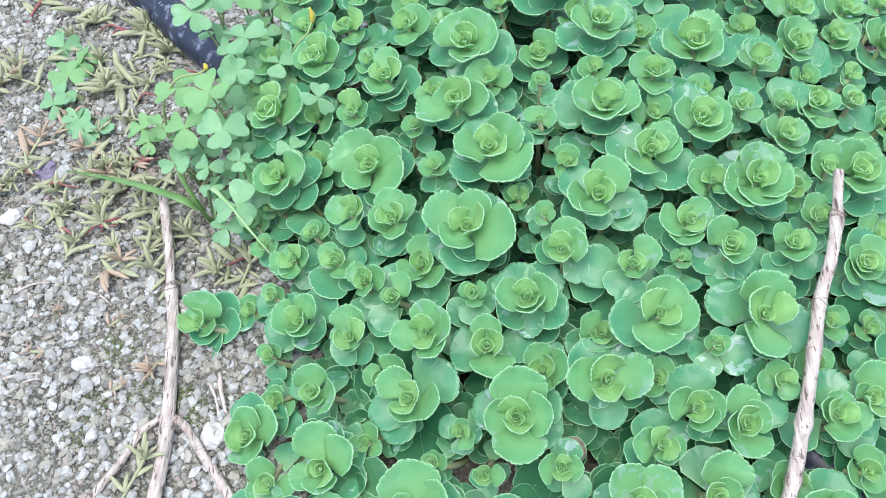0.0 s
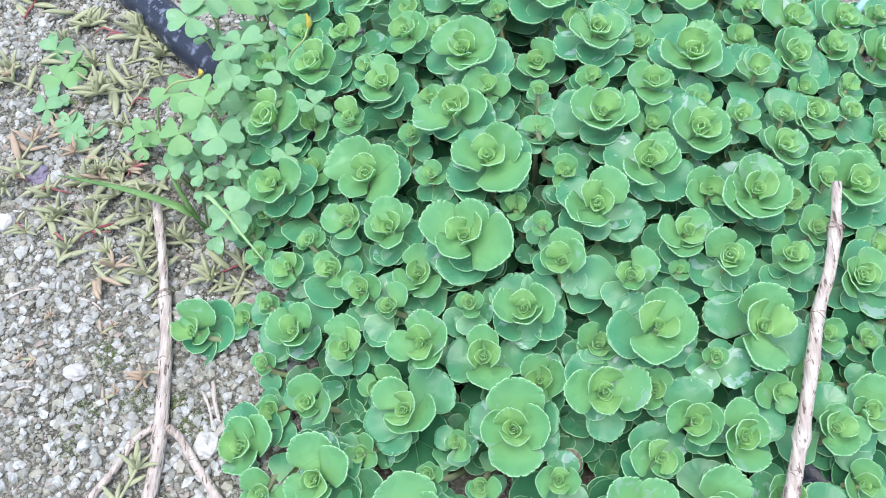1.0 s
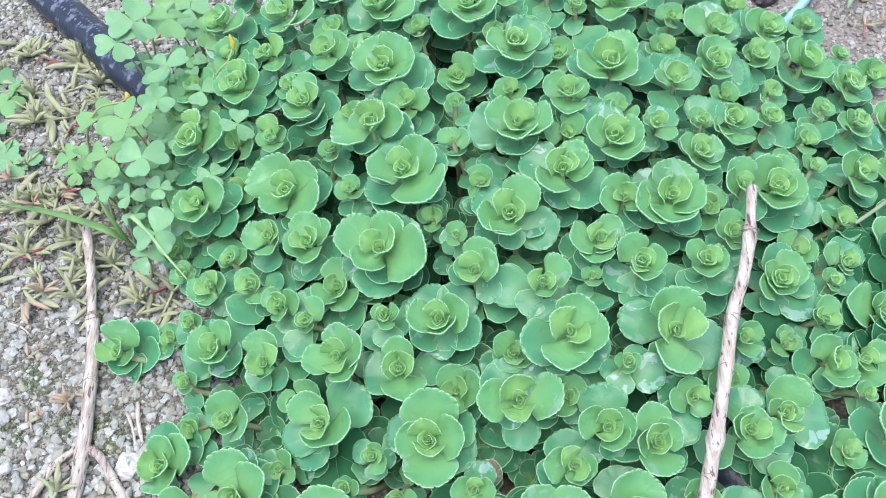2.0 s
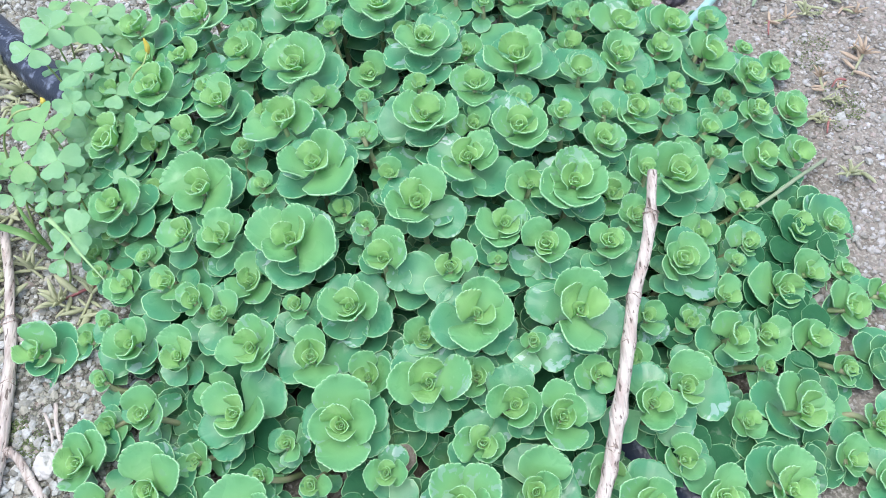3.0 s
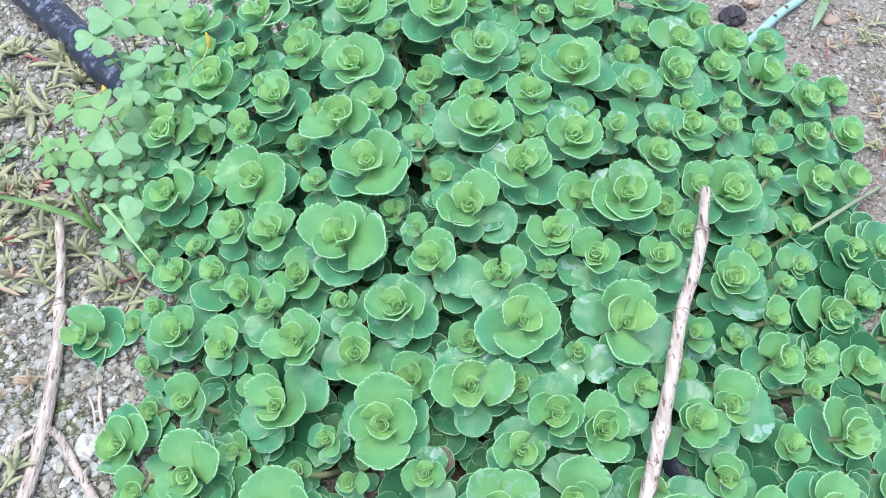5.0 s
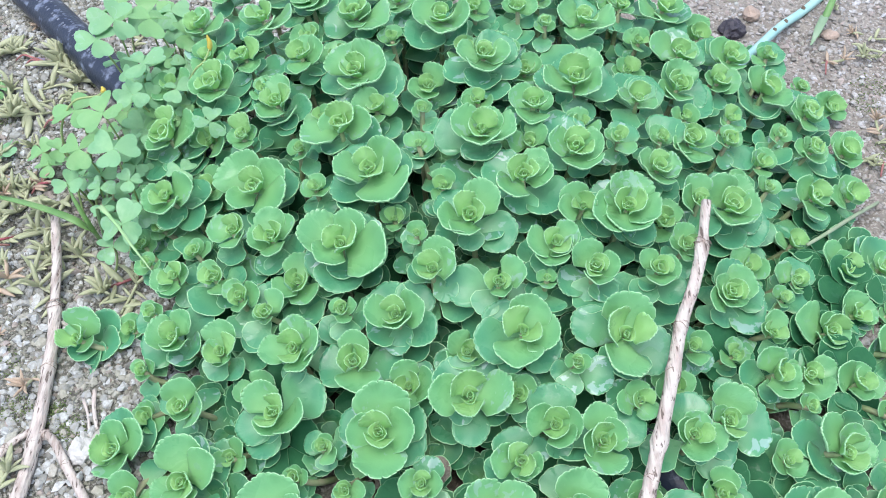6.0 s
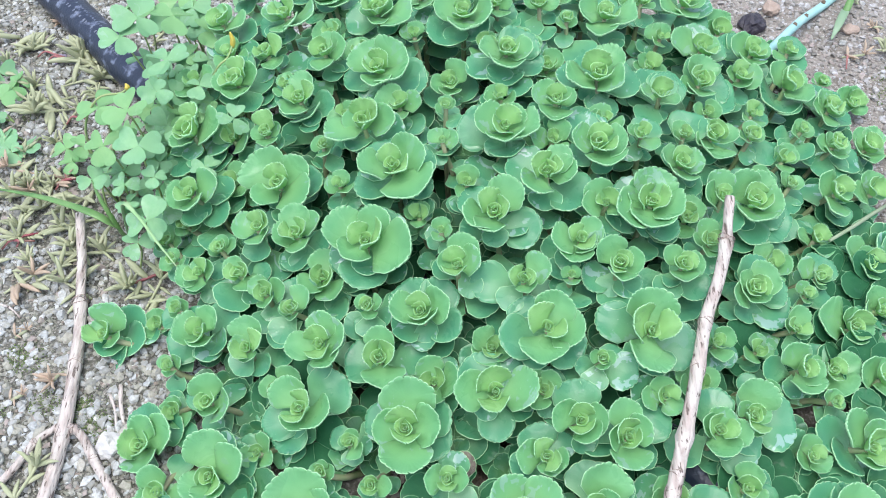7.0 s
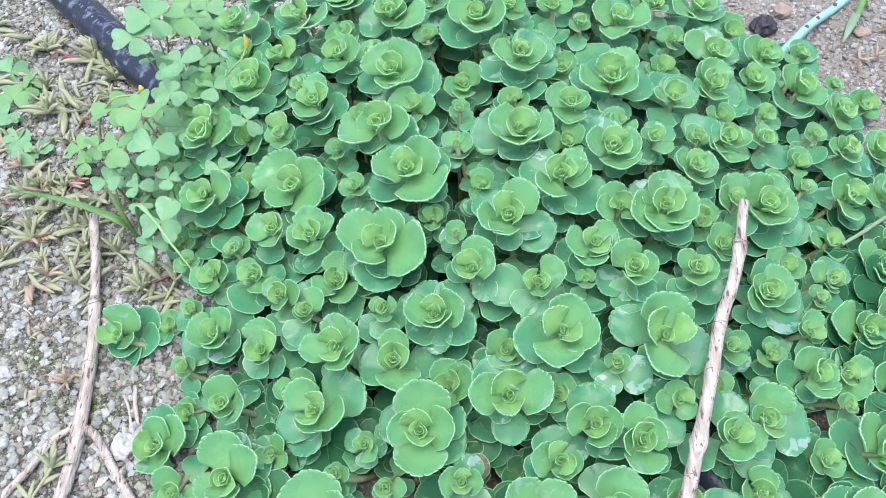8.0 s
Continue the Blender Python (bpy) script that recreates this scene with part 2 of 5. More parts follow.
def tube_mesh(name, points, radii, material, sides=8, steps=5, rough=0.0, seed=0, flat=1.0):
    """A closed round body along a line; radii are spread over its length, rough makes it uneven."""
    rng = random.Random(seed)
    line = smooth_line(points, steps)
    n = len(line)
    verts, faces = [], []
    for k, p in enumerate(line):
        way = (line[min(k + 1, n - 1)] - line[max(k - 1, 0)]).normalized()
        side = way.cross(Vector((0, 0, 1)))
        side = side.normalized() if side.length > 1e-4 else Vector((1, 0, 0))
        up = side.cross(way)
        at = k / (n - 1) * (len(radii) - 1)
        i = min(int(at), len(radii) - 2)
        r = radii[i] + (radii[i + 1] - radii[i]) * (at - i)
        for s in range(sides):
            a = 2 * math.pi * s / sides
            q = r * (1 + rough * (rng.random() - 0.5) + 0.5 * rough * math.sin(3 * a + k * 0.3))
            verts.append(p + side * (q * math.cos(a)) + up * (q * flat * math.sin(a)))
    for k in range(n - 1):
        for s in range(sides):
            a, b = k * sides + s, k * sides + (s + 1) % sides
            faces.append((a, b, b + sides, a + sides))
    faces.append(tuple(range(sides))[::-1])
    faces.append(tuple((n - 1) * sides + s for s in range(sides)))
    return mesh_of(name, verts, faces, [material])


def mm(*values):
    return tuple(v / 1000 for v in values)


# ---- sedum leaves ----
def sedum_leaf_mesh(name, seed, material, width, cup, curl, teeth, thick=0.05, count=54, lobes=8, ruffle=0.0):
    """A fleshy spoon-shaped leaf one unit long along x: narrow foot, round blade with a toothed pale margin."""
    rng = random.Random(seed)
    phase, skew = rng.random() * 6.28, rng.uniform(-0.05, 0.05)
    ring, way, wave = [], [], []
    # rounded uneven teeth with sharp notches over the outer margin, a plain margin towards the foot
    cuts = [0.0]
    for k in range(lobes):
        cuts.append(cuts[-1] + rng.uniform(0.6, 1.4))
    for k in range(lobes):
        a0, a1 = (-1.4 + 2.8 * cuts[k + j] / cuts[-1] for j in (0, 1))
        high = rng.uniform(0.55, 1.15) * (a1 - a0) * lobes / 2.8
        for part_of, rise_of in ((0.0, -0.75), (0.14, 0.05), (0.42, 0.42), (0.68, 0.40), (0.90, 0.10)):
            way.append((a0 + (a1 - a0) * part_of, rise_of * high))
    rest = count - len(way)
    for k in range(rest):
        way.append((1.4 + (2 * math.pi - 2.8) * (k + 0.5) / rest, 0.0))
    for a, tooth in way:
        a = (a + math.pi) % (2 * math.pi) - math.pi
        far = max(0.0, 1.0 - (abs(a) / 1.6) ** 4)
        r = 1 + 0.40 * math.exp(-((math.pi - abs(a)) / 0.36) ** 2)
        r *= 1 + teeth * far * tooth + 0.030 * math.sin(2 * a + phase) + 0.022 * math.sin(5 * a - phase)
        x, y = 0.585 + 0.415 * r * math.cos(a), 0.5 * width * r * math.sin(a)
        y *= min(1.0, 0.42 + 1.35 * max(0.0, x))
        ring.append((x, y + skew * x))
        wave.append(0.32 * teeth * far * tooth * (1 if len(wave) % 2 else -0.4) + ruffle * far * math.sin(5.5 * a + phase))
    # the same outline without teeth, for the inner blade
    inner = []
    for k in range(count):
        near = [ring[(k + j) % count] for j in (-3, -2, -1, 0, 1, 2, 3)]
        inner.append((sum(p[0] for p in near) / 7, sum(p[1] for p in near) / 7))

    def lift(x, y):
        return cup * (y / 0.45) ** 2 * min(1.0, x * 1.6) + curl * (x - 0.35) * abs(x - 0.35) + 0.014 * math.sin(7 * x + phase) + 0.010 * math.sin(9 * y + phase) - 0.006 * math.exp(-(y / 0.14) ** 2)

    verts, faces, slots = [], [], []
    fine = count > 40
    shells = [(1.0, -0.2 * thick), (0.974, 0.008), (0.84, 0.0), (0.46, 0.0)] if fine else [(1.0, 0.0), (0.962, 0.004), (0.5, 0.0)]
    for f, dz in shells + [(0.95, -thick)]:
        for (x, y), up in zip(inner if 0.3 < f < 0.9 else ring, wave):
            px, py = 0.56 + (x - 0.56) * f, y * f
            verts.append((px, py, lift(px, py) + dz + (up if f > 0.9 else 0.0)))
    verts.append((0.56, 0, lift(0.56, 0)))
    verts.append((0.56, 0, lift(0.56, 0) - thick * 1.5))
    top, low, last = len(verts) - 2, len(verts) - 1, len(shells) - 1
    for s in range(last):
        for k in range(count):
            a, b = s * count + k, s * count + (k + 1) % count
            faces.append((a, b, b + count, a + count))
            slots.append(1 if s == 0 else 0)
    for k in range(count):
        k2 = (k + 1) % count
        faces.append((last * count + k, last * count + k2, top))
        faces.append((k2, k, (last + 1) * count + k, (last + 1) * count + k2))
        faces.append(((last + 1) * count + k2, (last + 1) * count + k, low))
        slots += [0, 1, 0]
    return mesh_of(name, verts, faces, [material, LEAF_RIM], slots)


LEAVES = {
    "y": [sedum_leaf_mesh("leaf", 10 + k, LEAF_YOUNG, 0.96 + 0.05 * k, 0.25, 0.10 + 0.04 * k, 0.145, 0.05, 66, 11, 0.020) for k in range(5)],
    "m": [sedum_leaf_mesh("leaf", 20 + k, LEAF_MID, 0.88 + 0.05 * k, 0.16, 0.02 + 0.04 * k, 0.088, 0.05, 60, 10, 0.014) for k in range(6)],
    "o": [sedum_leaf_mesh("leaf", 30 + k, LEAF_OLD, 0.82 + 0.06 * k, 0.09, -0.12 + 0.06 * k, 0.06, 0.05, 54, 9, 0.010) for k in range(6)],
    "b": [sedum_leaf_mesh("leaf", 40 + k, LEAF_HEART, 1.22, 0.36, 0.30, 0.12, 0.06, 42, 6, 0.02) for k in range(4)],
    "l": [sedum_leaf_mesh("leaf", 60 + k, LEAF_SHADED_LOW, 0.84 + 0.06 * k, 0.07, -0.08 + 0.05 * k, 0.05, 0.05, 40, 7, 0.01) for k in range(5)],
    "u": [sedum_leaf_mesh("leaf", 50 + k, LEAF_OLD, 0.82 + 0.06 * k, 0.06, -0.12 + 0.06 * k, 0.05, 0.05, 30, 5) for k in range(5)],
}
PLANTS = []


def leaf_pose(at, azimuth, rise, length, roll=0.0, broad=1.0):
    return Matrix.Translation(at) @ Euler((0, -radians(rise), radians(azimuth)), "XYZ").to_matrix().to_4x4() @ Matrix.Rotation(radians(roll), 4, "X") @ Matrix.Diagonal((length, length * broad, length, 1))


def lean_of(x, y):
    """Shoots lean towards the camera to fit its view, and outwards near the sides of the mat."""
    way = Vector((max(-14.0, min(18.0, 0.12 * (x - 55))), max(-22.0, min(-15.0, -22 + 0.07 * (y - 170)))))
    return Matrix.Rotation(radians(way.length), 4, Vector((-way.y, way.x, 0)))


def plant(x, y, z, bud, *spec):
    """One sedum shoot, in millimetres: the heart's place, the bud's radius, then kind, azimuth, rise and length of each leaf."""
    rng = random.Random(len(PLANTS) * 7 + 1)
    heart = Vector(mm(x, y, z))
    out = Vector((x - 55, y - 245, 0)) / 1000
    foot = Vector((heart.x - out.x * 0.12 + rng.uniform(-0.004, 0.004), heart.y - out.y * 0.12 + rng.uniform(-0.004, 0.004), -0.002))
    size = "large" if bud > 3.3 else "small" if bud < 2.6 else "mid-sized"
    edge = out.length > 0.125
    root = thing("sedum_plant", foot, f"{size} green sedum rosette with pale scalloped margins, " + ("edging the gravel" if edge else "in dense mat"), "succulent", "sedum mat")
    heart = heart - foot
    lean = Matrix.Translation(heart - Vector((0, 0, 0.0018))) @ lean_of(x, y)
    bend = heart * 0.55 + Vector((rng.uniform(-0.003, 0.003), rng.uniform(-0.003, 0.003), 0))
    stem = child("stem", tube_mesh("stem", [(0, 0, 0), bend, heart - Vector((0, 0, 0.0035))], [0.0013, 0.0012, 0.0011, 0.0011, 0.0009], SEDUM_STEM, 8, 5), root, Matrix(), "pale brownish green stem")
    drop = {"y": 0.001, "m": 0.003, "o": 0.008}
    # an upright young pair across the older ones, where a shoot has none
    young = [spec[k + 1] for k in range(0, len(spec), 4) if spec[k] == "y"]
    longest = max([spec[k + 3] for k in range(0, len(spec), 4) if spec[k] == "m"] + [6.0])
    cross = young[0] + 180 if young else spec[1] + 90
    for k in range(2 - len(young) if bud > 2.2 else 0):
        spec += ("y", cross + 180 * k + rng.uniform(-25, 25), rng.uniform(40, 52), min(9.5, longest * rng.uniform(0.58, 0.72)))
    leaves = []
    for k in range(0, len(spec), 4):
        kind, azimuth, rise, length = spec[k:k + 4]
        if kind == "o" and length > 19.5:
            leaves += [(kind, azimuth - 27, rise - 2, 15.5), (kind, azimuth + 27, rise + 4, 16.5)]
        else:
            leaves.append((kind, azimuth, rise, length))
    for kind, azimuth, rise, length in leaves:
        child("leaf", rng.choice(LEAVES[kind]), root, lean @ leaf_pose((0, 0, -drop[kind]), azimuth, rise, length / 1000, rng.uniform(-15, 15), rng.uniform(0.92, 1.10)))
    # the tight heart: opposite pairs closing to a cup, each turned across the last
    b, first = bud / 1000 * rng.uniform(0.66, 1.02), rng.uniform(0, 180)
    for k, (rise, length, off) in enumerate(((50, 1.55, 0.10), (68, 1.12, 0.10), (80, 0.66, 0.08))):
        for half in (0, 180):
            azimuth = first + 78 * k + half + rng.uniform(-12, 12)
            away = Vector((math.cos(radians(azimuth)), math.sin(radians(azimuth)), 0)) * b * off
            child("leaf", LEAVES["b"][k], root, lean @ leaf_pose(away - Vector((0, 0, 0.0010 - 0.0004 * k)), azimuth, rise + rng.uniform(-5, 5), b * length * rng.uniform(0.9, 1.1), rng.uniform(-8, 8)))
    # older leaves down the stem
    high = heart.z
    turn_of = rng.uniform(0, 360)
    for k in range(2 if high < 0.015 else 6 if bud > 2.6 else 3):
        azimuth = turn_of + (0, 180, 90, 270, 45, 225)[k] + rng.uniform(-25, 25)
        fall = min(0.011 + 0.0045 * k, high * 0.8)
        at = heart - heart.normalized() * fall
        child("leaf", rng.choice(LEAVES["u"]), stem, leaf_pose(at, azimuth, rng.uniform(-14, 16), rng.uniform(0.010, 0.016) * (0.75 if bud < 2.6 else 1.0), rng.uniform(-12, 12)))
    # and one on the camera's side, hiding the stem from its view
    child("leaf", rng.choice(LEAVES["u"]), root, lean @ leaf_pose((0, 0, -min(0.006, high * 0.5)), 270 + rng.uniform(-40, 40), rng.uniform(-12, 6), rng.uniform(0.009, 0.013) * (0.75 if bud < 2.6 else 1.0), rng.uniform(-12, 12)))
    root["heart"] = (x / 1000, y / 1000, z / 1000)
    PLANTS.append(root)


def bare(x, y):
    """The open, gravelly spot at the front of the mat."""
    return ((x - 0.010) / 0.013) ** 2 + ((y - 0.146) / 0.017) ** 2 < 1


def younger_plants(count):
    """Smaller rosettes in the gaps of the mat, a little below their neighbours."""
    rng = random.Random(64)
    room = 0.0185
    hearts = [tuple(r["heart"]) for r in PLANTS]
    while count and room > 0.0105:
        room -= 0.0000012
        x, y = rng.uniform(-0.09, 0.22), rng.uniform(0.10, 0.42)
        if x > 0.160 + (0.375 - y) * 0.36 or (x > 0.125 and y > 0.362):
            continue
        if bare(x, y):
            continue
        near = sorted((math.hypot(x - h[0], y - h[1]), h[2]) for h in hearts)[:5]
        if near[0][0] < room or near[3][0] > (0.036 if x > 0.14 else 0.032):
            continue
        z = sum(h for d, h in near[:4]) / 4 - rng.uniform(0.003, 0.008)
        big = rng.uniform(0.75, 1.15) * min(1.0, near[0][0] / 0.015)
        first, spec = rng.uniform(0, 360), []
        for k in range(7):
            kind = "yymmmoo"[k]
            spec += [kind, round(first + (0, 180, 70, 160, 290, 110, 230)[k] + rng.uniform(-22, 22)) % 360, {"y": 48, "m": 27, "o": 8}[kind] + rng.uniform(-9, 9), {"y": 6.5, "m": 9.5, "o": 12.5}[kind] * big * rng.uniform(0.85, 1.15)]
        hearts.append((x, y, z))
        plant(x * 1000, y * 1000, max(8.0, z * 1000), 2.4 * big, *spec)
        count -= 1


def mat_height(x, y):
    u, v = x - 0.06, y - 0.24
    a, b, c, d, e, f = MAT
    return max(0.012, min(0.075, a + b * u + c * v + d * u * u + e * u * v + f * v * v))


MAT = (0.0623, -0.0656, 0.187, -1.9354, -0.6276, -0.7624)


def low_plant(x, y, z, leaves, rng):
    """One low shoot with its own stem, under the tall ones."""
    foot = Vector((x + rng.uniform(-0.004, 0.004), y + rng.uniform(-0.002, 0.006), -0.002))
    root = thing("sedum_shoot", foot, "low sedum shoot under the taller ones, its green darkened for shade", "succulent", "low sedum shoots")
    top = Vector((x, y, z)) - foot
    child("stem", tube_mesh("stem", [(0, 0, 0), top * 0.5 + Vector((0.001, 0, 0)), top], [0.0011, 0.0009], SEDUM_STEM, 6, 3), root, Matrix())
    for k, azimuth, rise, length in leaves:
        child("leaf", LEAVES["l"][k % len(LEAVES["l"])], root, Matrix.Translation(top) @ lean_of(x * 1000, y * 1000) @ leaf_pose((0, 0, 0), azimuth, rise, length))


def low_shoot(x, y, z, leaves):
    """Poses of the leaves of one low shoot."""
    lean = Matrix.Translation((x, y, z)) @ lean_of(x * 1000, y * 1000)
    return [(k, lean @ leaf_pose((0, 0, 0), azimuth, rise, length)) for k, azimuth, rise, length in leaves]


def fill_mat(count):
    """Lower shoots between the tall ones, and the deepest leaves in one body."""
    rng = random.Random(41)
    hearts = [tuple(r["heart"])[:2] for r in PLANTS]
    made, room, placed = 0, 0.0165, []
    while made < count and room > 0.0080:
        x, y = rng.uniform(-0.064, 0.205), rng.uniform(0.10, 0.42)
        near = min((x - h[0]) ** 2 + (y - h[1]) ** 2 for h in hearts) ** 0.5
        room -= 0.0000025
        inside = ((x - 0.072) / 0.135) ** 2 + ((y - 0.25) / 0.13) ** 2 < 1
        if bare(x, y) or not room < near < (0.021 if inside else 0.0125):
            continue
        hearts.append((x, y))
        first = rng.uniform(0, 360)
        leaves = []
        for k in range(8):
            small = k > 3
            leaves.append((k, first + 90 * (k % 2) + 180 * (k // 2) + 45 * (k // 4) + rng.uniform(-25, 25), rng.uniform(2, 22) + (18 if small else 0), rng.uniform(0.0100, 0.0145) * (0.6 if small else 1)))
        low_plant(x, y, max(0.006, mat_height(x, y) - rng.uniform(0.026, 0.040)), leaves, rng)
        made += 1
    made = 0
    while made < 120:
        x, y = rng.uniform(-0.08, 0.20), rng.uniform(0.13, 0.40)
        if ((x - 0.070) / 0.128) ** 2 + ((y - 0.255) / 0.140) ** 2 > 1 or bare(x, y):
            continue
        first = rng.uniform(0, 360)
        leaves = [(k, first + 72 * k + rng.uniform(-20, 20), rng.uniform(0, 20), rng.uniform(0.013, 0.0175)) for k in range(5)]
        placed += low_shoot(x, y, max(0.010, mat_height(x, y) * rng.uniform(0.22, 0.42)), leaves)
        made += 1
    shapes = []
    for me in LEAVES["u"]:
        pts = np.array([tuple(v.co) for v in me.vertices])
        shapes.append((pts, [tuple(p.vertices) for p in me.polygons], [p.material_index for p in me.polygons]))
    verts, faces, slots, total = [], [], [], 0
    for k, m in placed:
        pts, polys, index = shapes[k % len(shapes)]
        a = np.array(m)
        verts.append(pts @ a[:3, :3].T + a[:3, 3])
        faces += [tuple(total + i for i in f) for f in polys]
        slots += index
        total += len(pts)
    me = mesh_of("sedum_understorey", np.concatenate(verts).tolist(), faces, [LEAF_SHADED_JOINED, SHADED_RIM], slots)
    tagged(new("sedum_understorey", me), "lower sedum leaves deep in the mat, shade put into their green", "succulent", kind="stuff")


# ---- ground ----
def spread(near, fine, far):
    inner = list(np.arange(-near, near + 1e-6, fine))
    outer, d = [], near
    while d < far:
        d *= 1.5
        outer.append(d)
    return np.array([-v for v in outer[::-1]] + inner + outer)


def relief(x, y):
    return 0.0016 * noise.noise((x * 22, y * 22, 0.3)) + 0.0009 * noise.noise((x * 75, y * 75, 1.7))


def build_ground():
    gx, gy = spread(0.42, 0.006, 60.0), spread(0.42, 0.006, 60.0)
    verts = [(x + 0.03, y + 0.27, relief(x + 0.03, y + 0.27) if max(abs(x), abs(y)) < 1 else 0.0) for y in gy for x in gx]
    w = len(gx)
    faces = [(j * w + i, j * w + i + 1, (j + 1) * w + i + 1, (j + 1) * w + i) for j in range(len(gy) - 1) for i in range(w - 1)]
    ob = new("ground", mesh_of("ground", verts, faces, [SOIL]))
    return tagged(ob, "sandy soil strewn with pale grey gravel", "ground", kind="structure")


ground = build_ground()
ICO = [Vector(v).normalized() for v in ((0, -0.526, 0.851), (0, 0.526, 0.851), (0, -0.526, -0.851), (0, 0.526, -0.851), (0.851, 0, 0.526), (-0.851, 0, 0.526), (0.851, 0, -0.526), (-0.851, 0, -0.526), (0.526, 0.851, 0), (-0.526, 0.851, 0), (0.526, -0.851, 0), (-0.526, -0.851, 0))]
ICO_FACES = [(0, 4, 1), (0, 1, 5), (0, 5, 11), (0, 11, 10), (0, 10, 4), (4, 8, 1), (1, 8, 9), (1, 9, 5), (5, 9, 7), (5, 7, 11), (11, 7, 2), (11, 2, 10), (10, 2, 6), (10, 6, 4), (4, 6, 8), (3, 9, 8), (3, 7, 9), (3, 2, 7), (3, 6, 2), (3, 8, 6)]


CHIP = np.array([(1, 0, 0), (0, 1, 0), (-1, 0, 0), (0, -1, 0), (0, 0, 1), (0, 0, -1)], dtype=float)
CHIP_FACES = np.array([(0, 1, 4), (1, 2, 4), (2, 3, 4), (3, 0, 4), (1, 0, 5), (2, 1, 5), (3, 2, 5), (0, 3, 5)])


def under_mat(x, y):
    """Whether a place lies well under the sedum mat, off its one bare spot."""
    return not bare(x, y) and ((x - 0.058) / 0.135) ** 2 + ((y - 0.27) / 0.15) ** 2 < 1


def build_gravel(name, count, x0, x1, y0, y1, typical, material, seed, label):
    """Loose grains over a stretch of ground, in one body."""
    rng = np.random.default_rng(seed)
    base, tri = (np.array([tuple(v) for v in ICO]), np.array(ICO_FACES)) if typical > 0.0007 else (CHIP, CHIP_FACES)
    sides = len(base)
    verts, faces, n = [], [], 0
    while n < count:
        x, y = rng.uniform(x0, x1), rng.uniform(y0, y1)
        if under_mat(x, y):
            continue
        r = typical * min(2.0, math.exp(rng.normal(0, 0.48)))
        shape = base * (1 + rng.uniform(-0.36, 0.36, (sides, 1))) * np.array([rng.uniform(0.8, 1.35), rng.uniform(0.75, 1.1), rng.uniform(0.45, 0.85)]) * r
        q = np.array(Euler((rng.uniform(-0.6, 0.6), rng.uniform(-0.6, 0.6), rng.uniform(0, 6.28))).to_matrix())
        verts.append(shape @ q.T + np.array([x, y, relief(x, y) + r * rng.uniform(0.05, 0.45)]))
        faces.append(tri + sides * n)
        n += 1
    me = bpy.data.meshes.new(name)
    me.from_pydata(np.concatenate(verts).tolist(), [], np.concatenate(faces).tolist())
    me.materials.append(material)
    ob = new(name, me)
    return tagged(ob, label, "gravel", kind="stuff")


build_gravel("gravel", 19000, -0.265, -0.04, 0.10, 0.48, 0.00108, GRAIN, 3, "pale grey and buff gravel grains lying on sandy soil")
build_gravel("gravel", 5200, -0.02, 0.17, 0.08, 0.165, 0.0011, GRAIN_WARM, 5, "pale gravel grains between the plant stems")
build_gravel("gravel", 9500, 0.15, 0.34, 0.18, 0.54, 0.0009, GRAIN_WARM, 4, "pinkish brown and pale gravel grains on bare soil")
build_gravel("gravel", 1800, -0.75, 0.75, -0.25, 0.95, 0.0016, GRAIN, 9, "scattered pale gravel grains on the wider ground")
build_gravel("grit", 34000, -0.26, -0.05, 0.10, 0.46, 0.00062, GRIT, 6, "fine grit between the gravel grains, dark to paint crevice shade")
build_gravel("grit", 16000, 0.15, 0.36, 0.16, 0.56, 0.0006, GRAIN_WARM, 7, "fine brownish grit on bare soil")


# ---- sedum mat ----
plant(-80.8, 289.6, 43.1, 5.1, "y", 56, 43, 13.6, "m", 354, 25, 16.2, "m", 229, 35, 12.3, "o", 232, 4, 18.7, "o", 56, 4, 18.5, "o", 320, 0, 23.9)
plant(-62.1, 307.5, 54.8, 4.7, "y", 55, 44, 11.8, "m", 160, 26, 12.2, "m", 23, 31, 11.8, "m", 273, 31, 13.5, "o", 23, 6, 14.0, "o", 115, 5, 18.9)
plant(-50.1, 319.5, 60.3, 3.3, "y", 13, 32, 9.9, "m", 164, 26, 6.3, "m", 295, 18, 10.7, "o", 0, 13, 7.2)
plant(-24.6, 311.8, 66.3, 3.7, "m", 72, 27, 10.3, "m", 4, 28, 11.1, "m", 147, 26, 8.5, "m", 262, 27, 11.8, "o", 327, 14, 10.6, "o", 172, 0, 10.2)
plant(-33.6, 289.9, 60.2, 4.0, "m", 79, 26, 13.0, "y", 360, 40, 10.6, "m", 243, 33, 12.4, "o", 2, 8, 12.8, "o", 123, 5, 18.4, "o", 289, 35, 12.6)
plant(-46.9, 278.2, 52.6, 3.8, "y", 74, 43, 10.3, "m", 160, 27, 7.7, "m", 21, 31, 7.5, "m", 273, 30, 8.3, "o", 202, 3, 8.7, "o", 320, 25, 7.4)
plant(-2.1, 298.5, 67.9, 3.6, "y", 51, 50, 9.1, "m", 129, 26, 14.3, "m", 32, 28, 15.3, "m", 323, 30, 15.6, "m", 267, 37, 15.1, "o", 178, 3, 15.7, "o", 348, 4, 19.4, "o", 308, 2, 23.0)
plant(-6.4, 269.1, 65.2, 4.2, "y", 71, 48, 10.9, "y", 353, 46, 11.1, "m", 206, 26, 17.5, "m", 353, 30, 15.0, "m", 148, 27, 9.8, "o", 355, 7, 15.3, "o", 241, 28, 12.2)
plant(-22.3, 264.6, 58.5, 2.3, "m", 147, 27, 6.0, "m", 32, 30, 5.6, "m", 280, 29, 6.5, "o", 3, 9, 5.6)
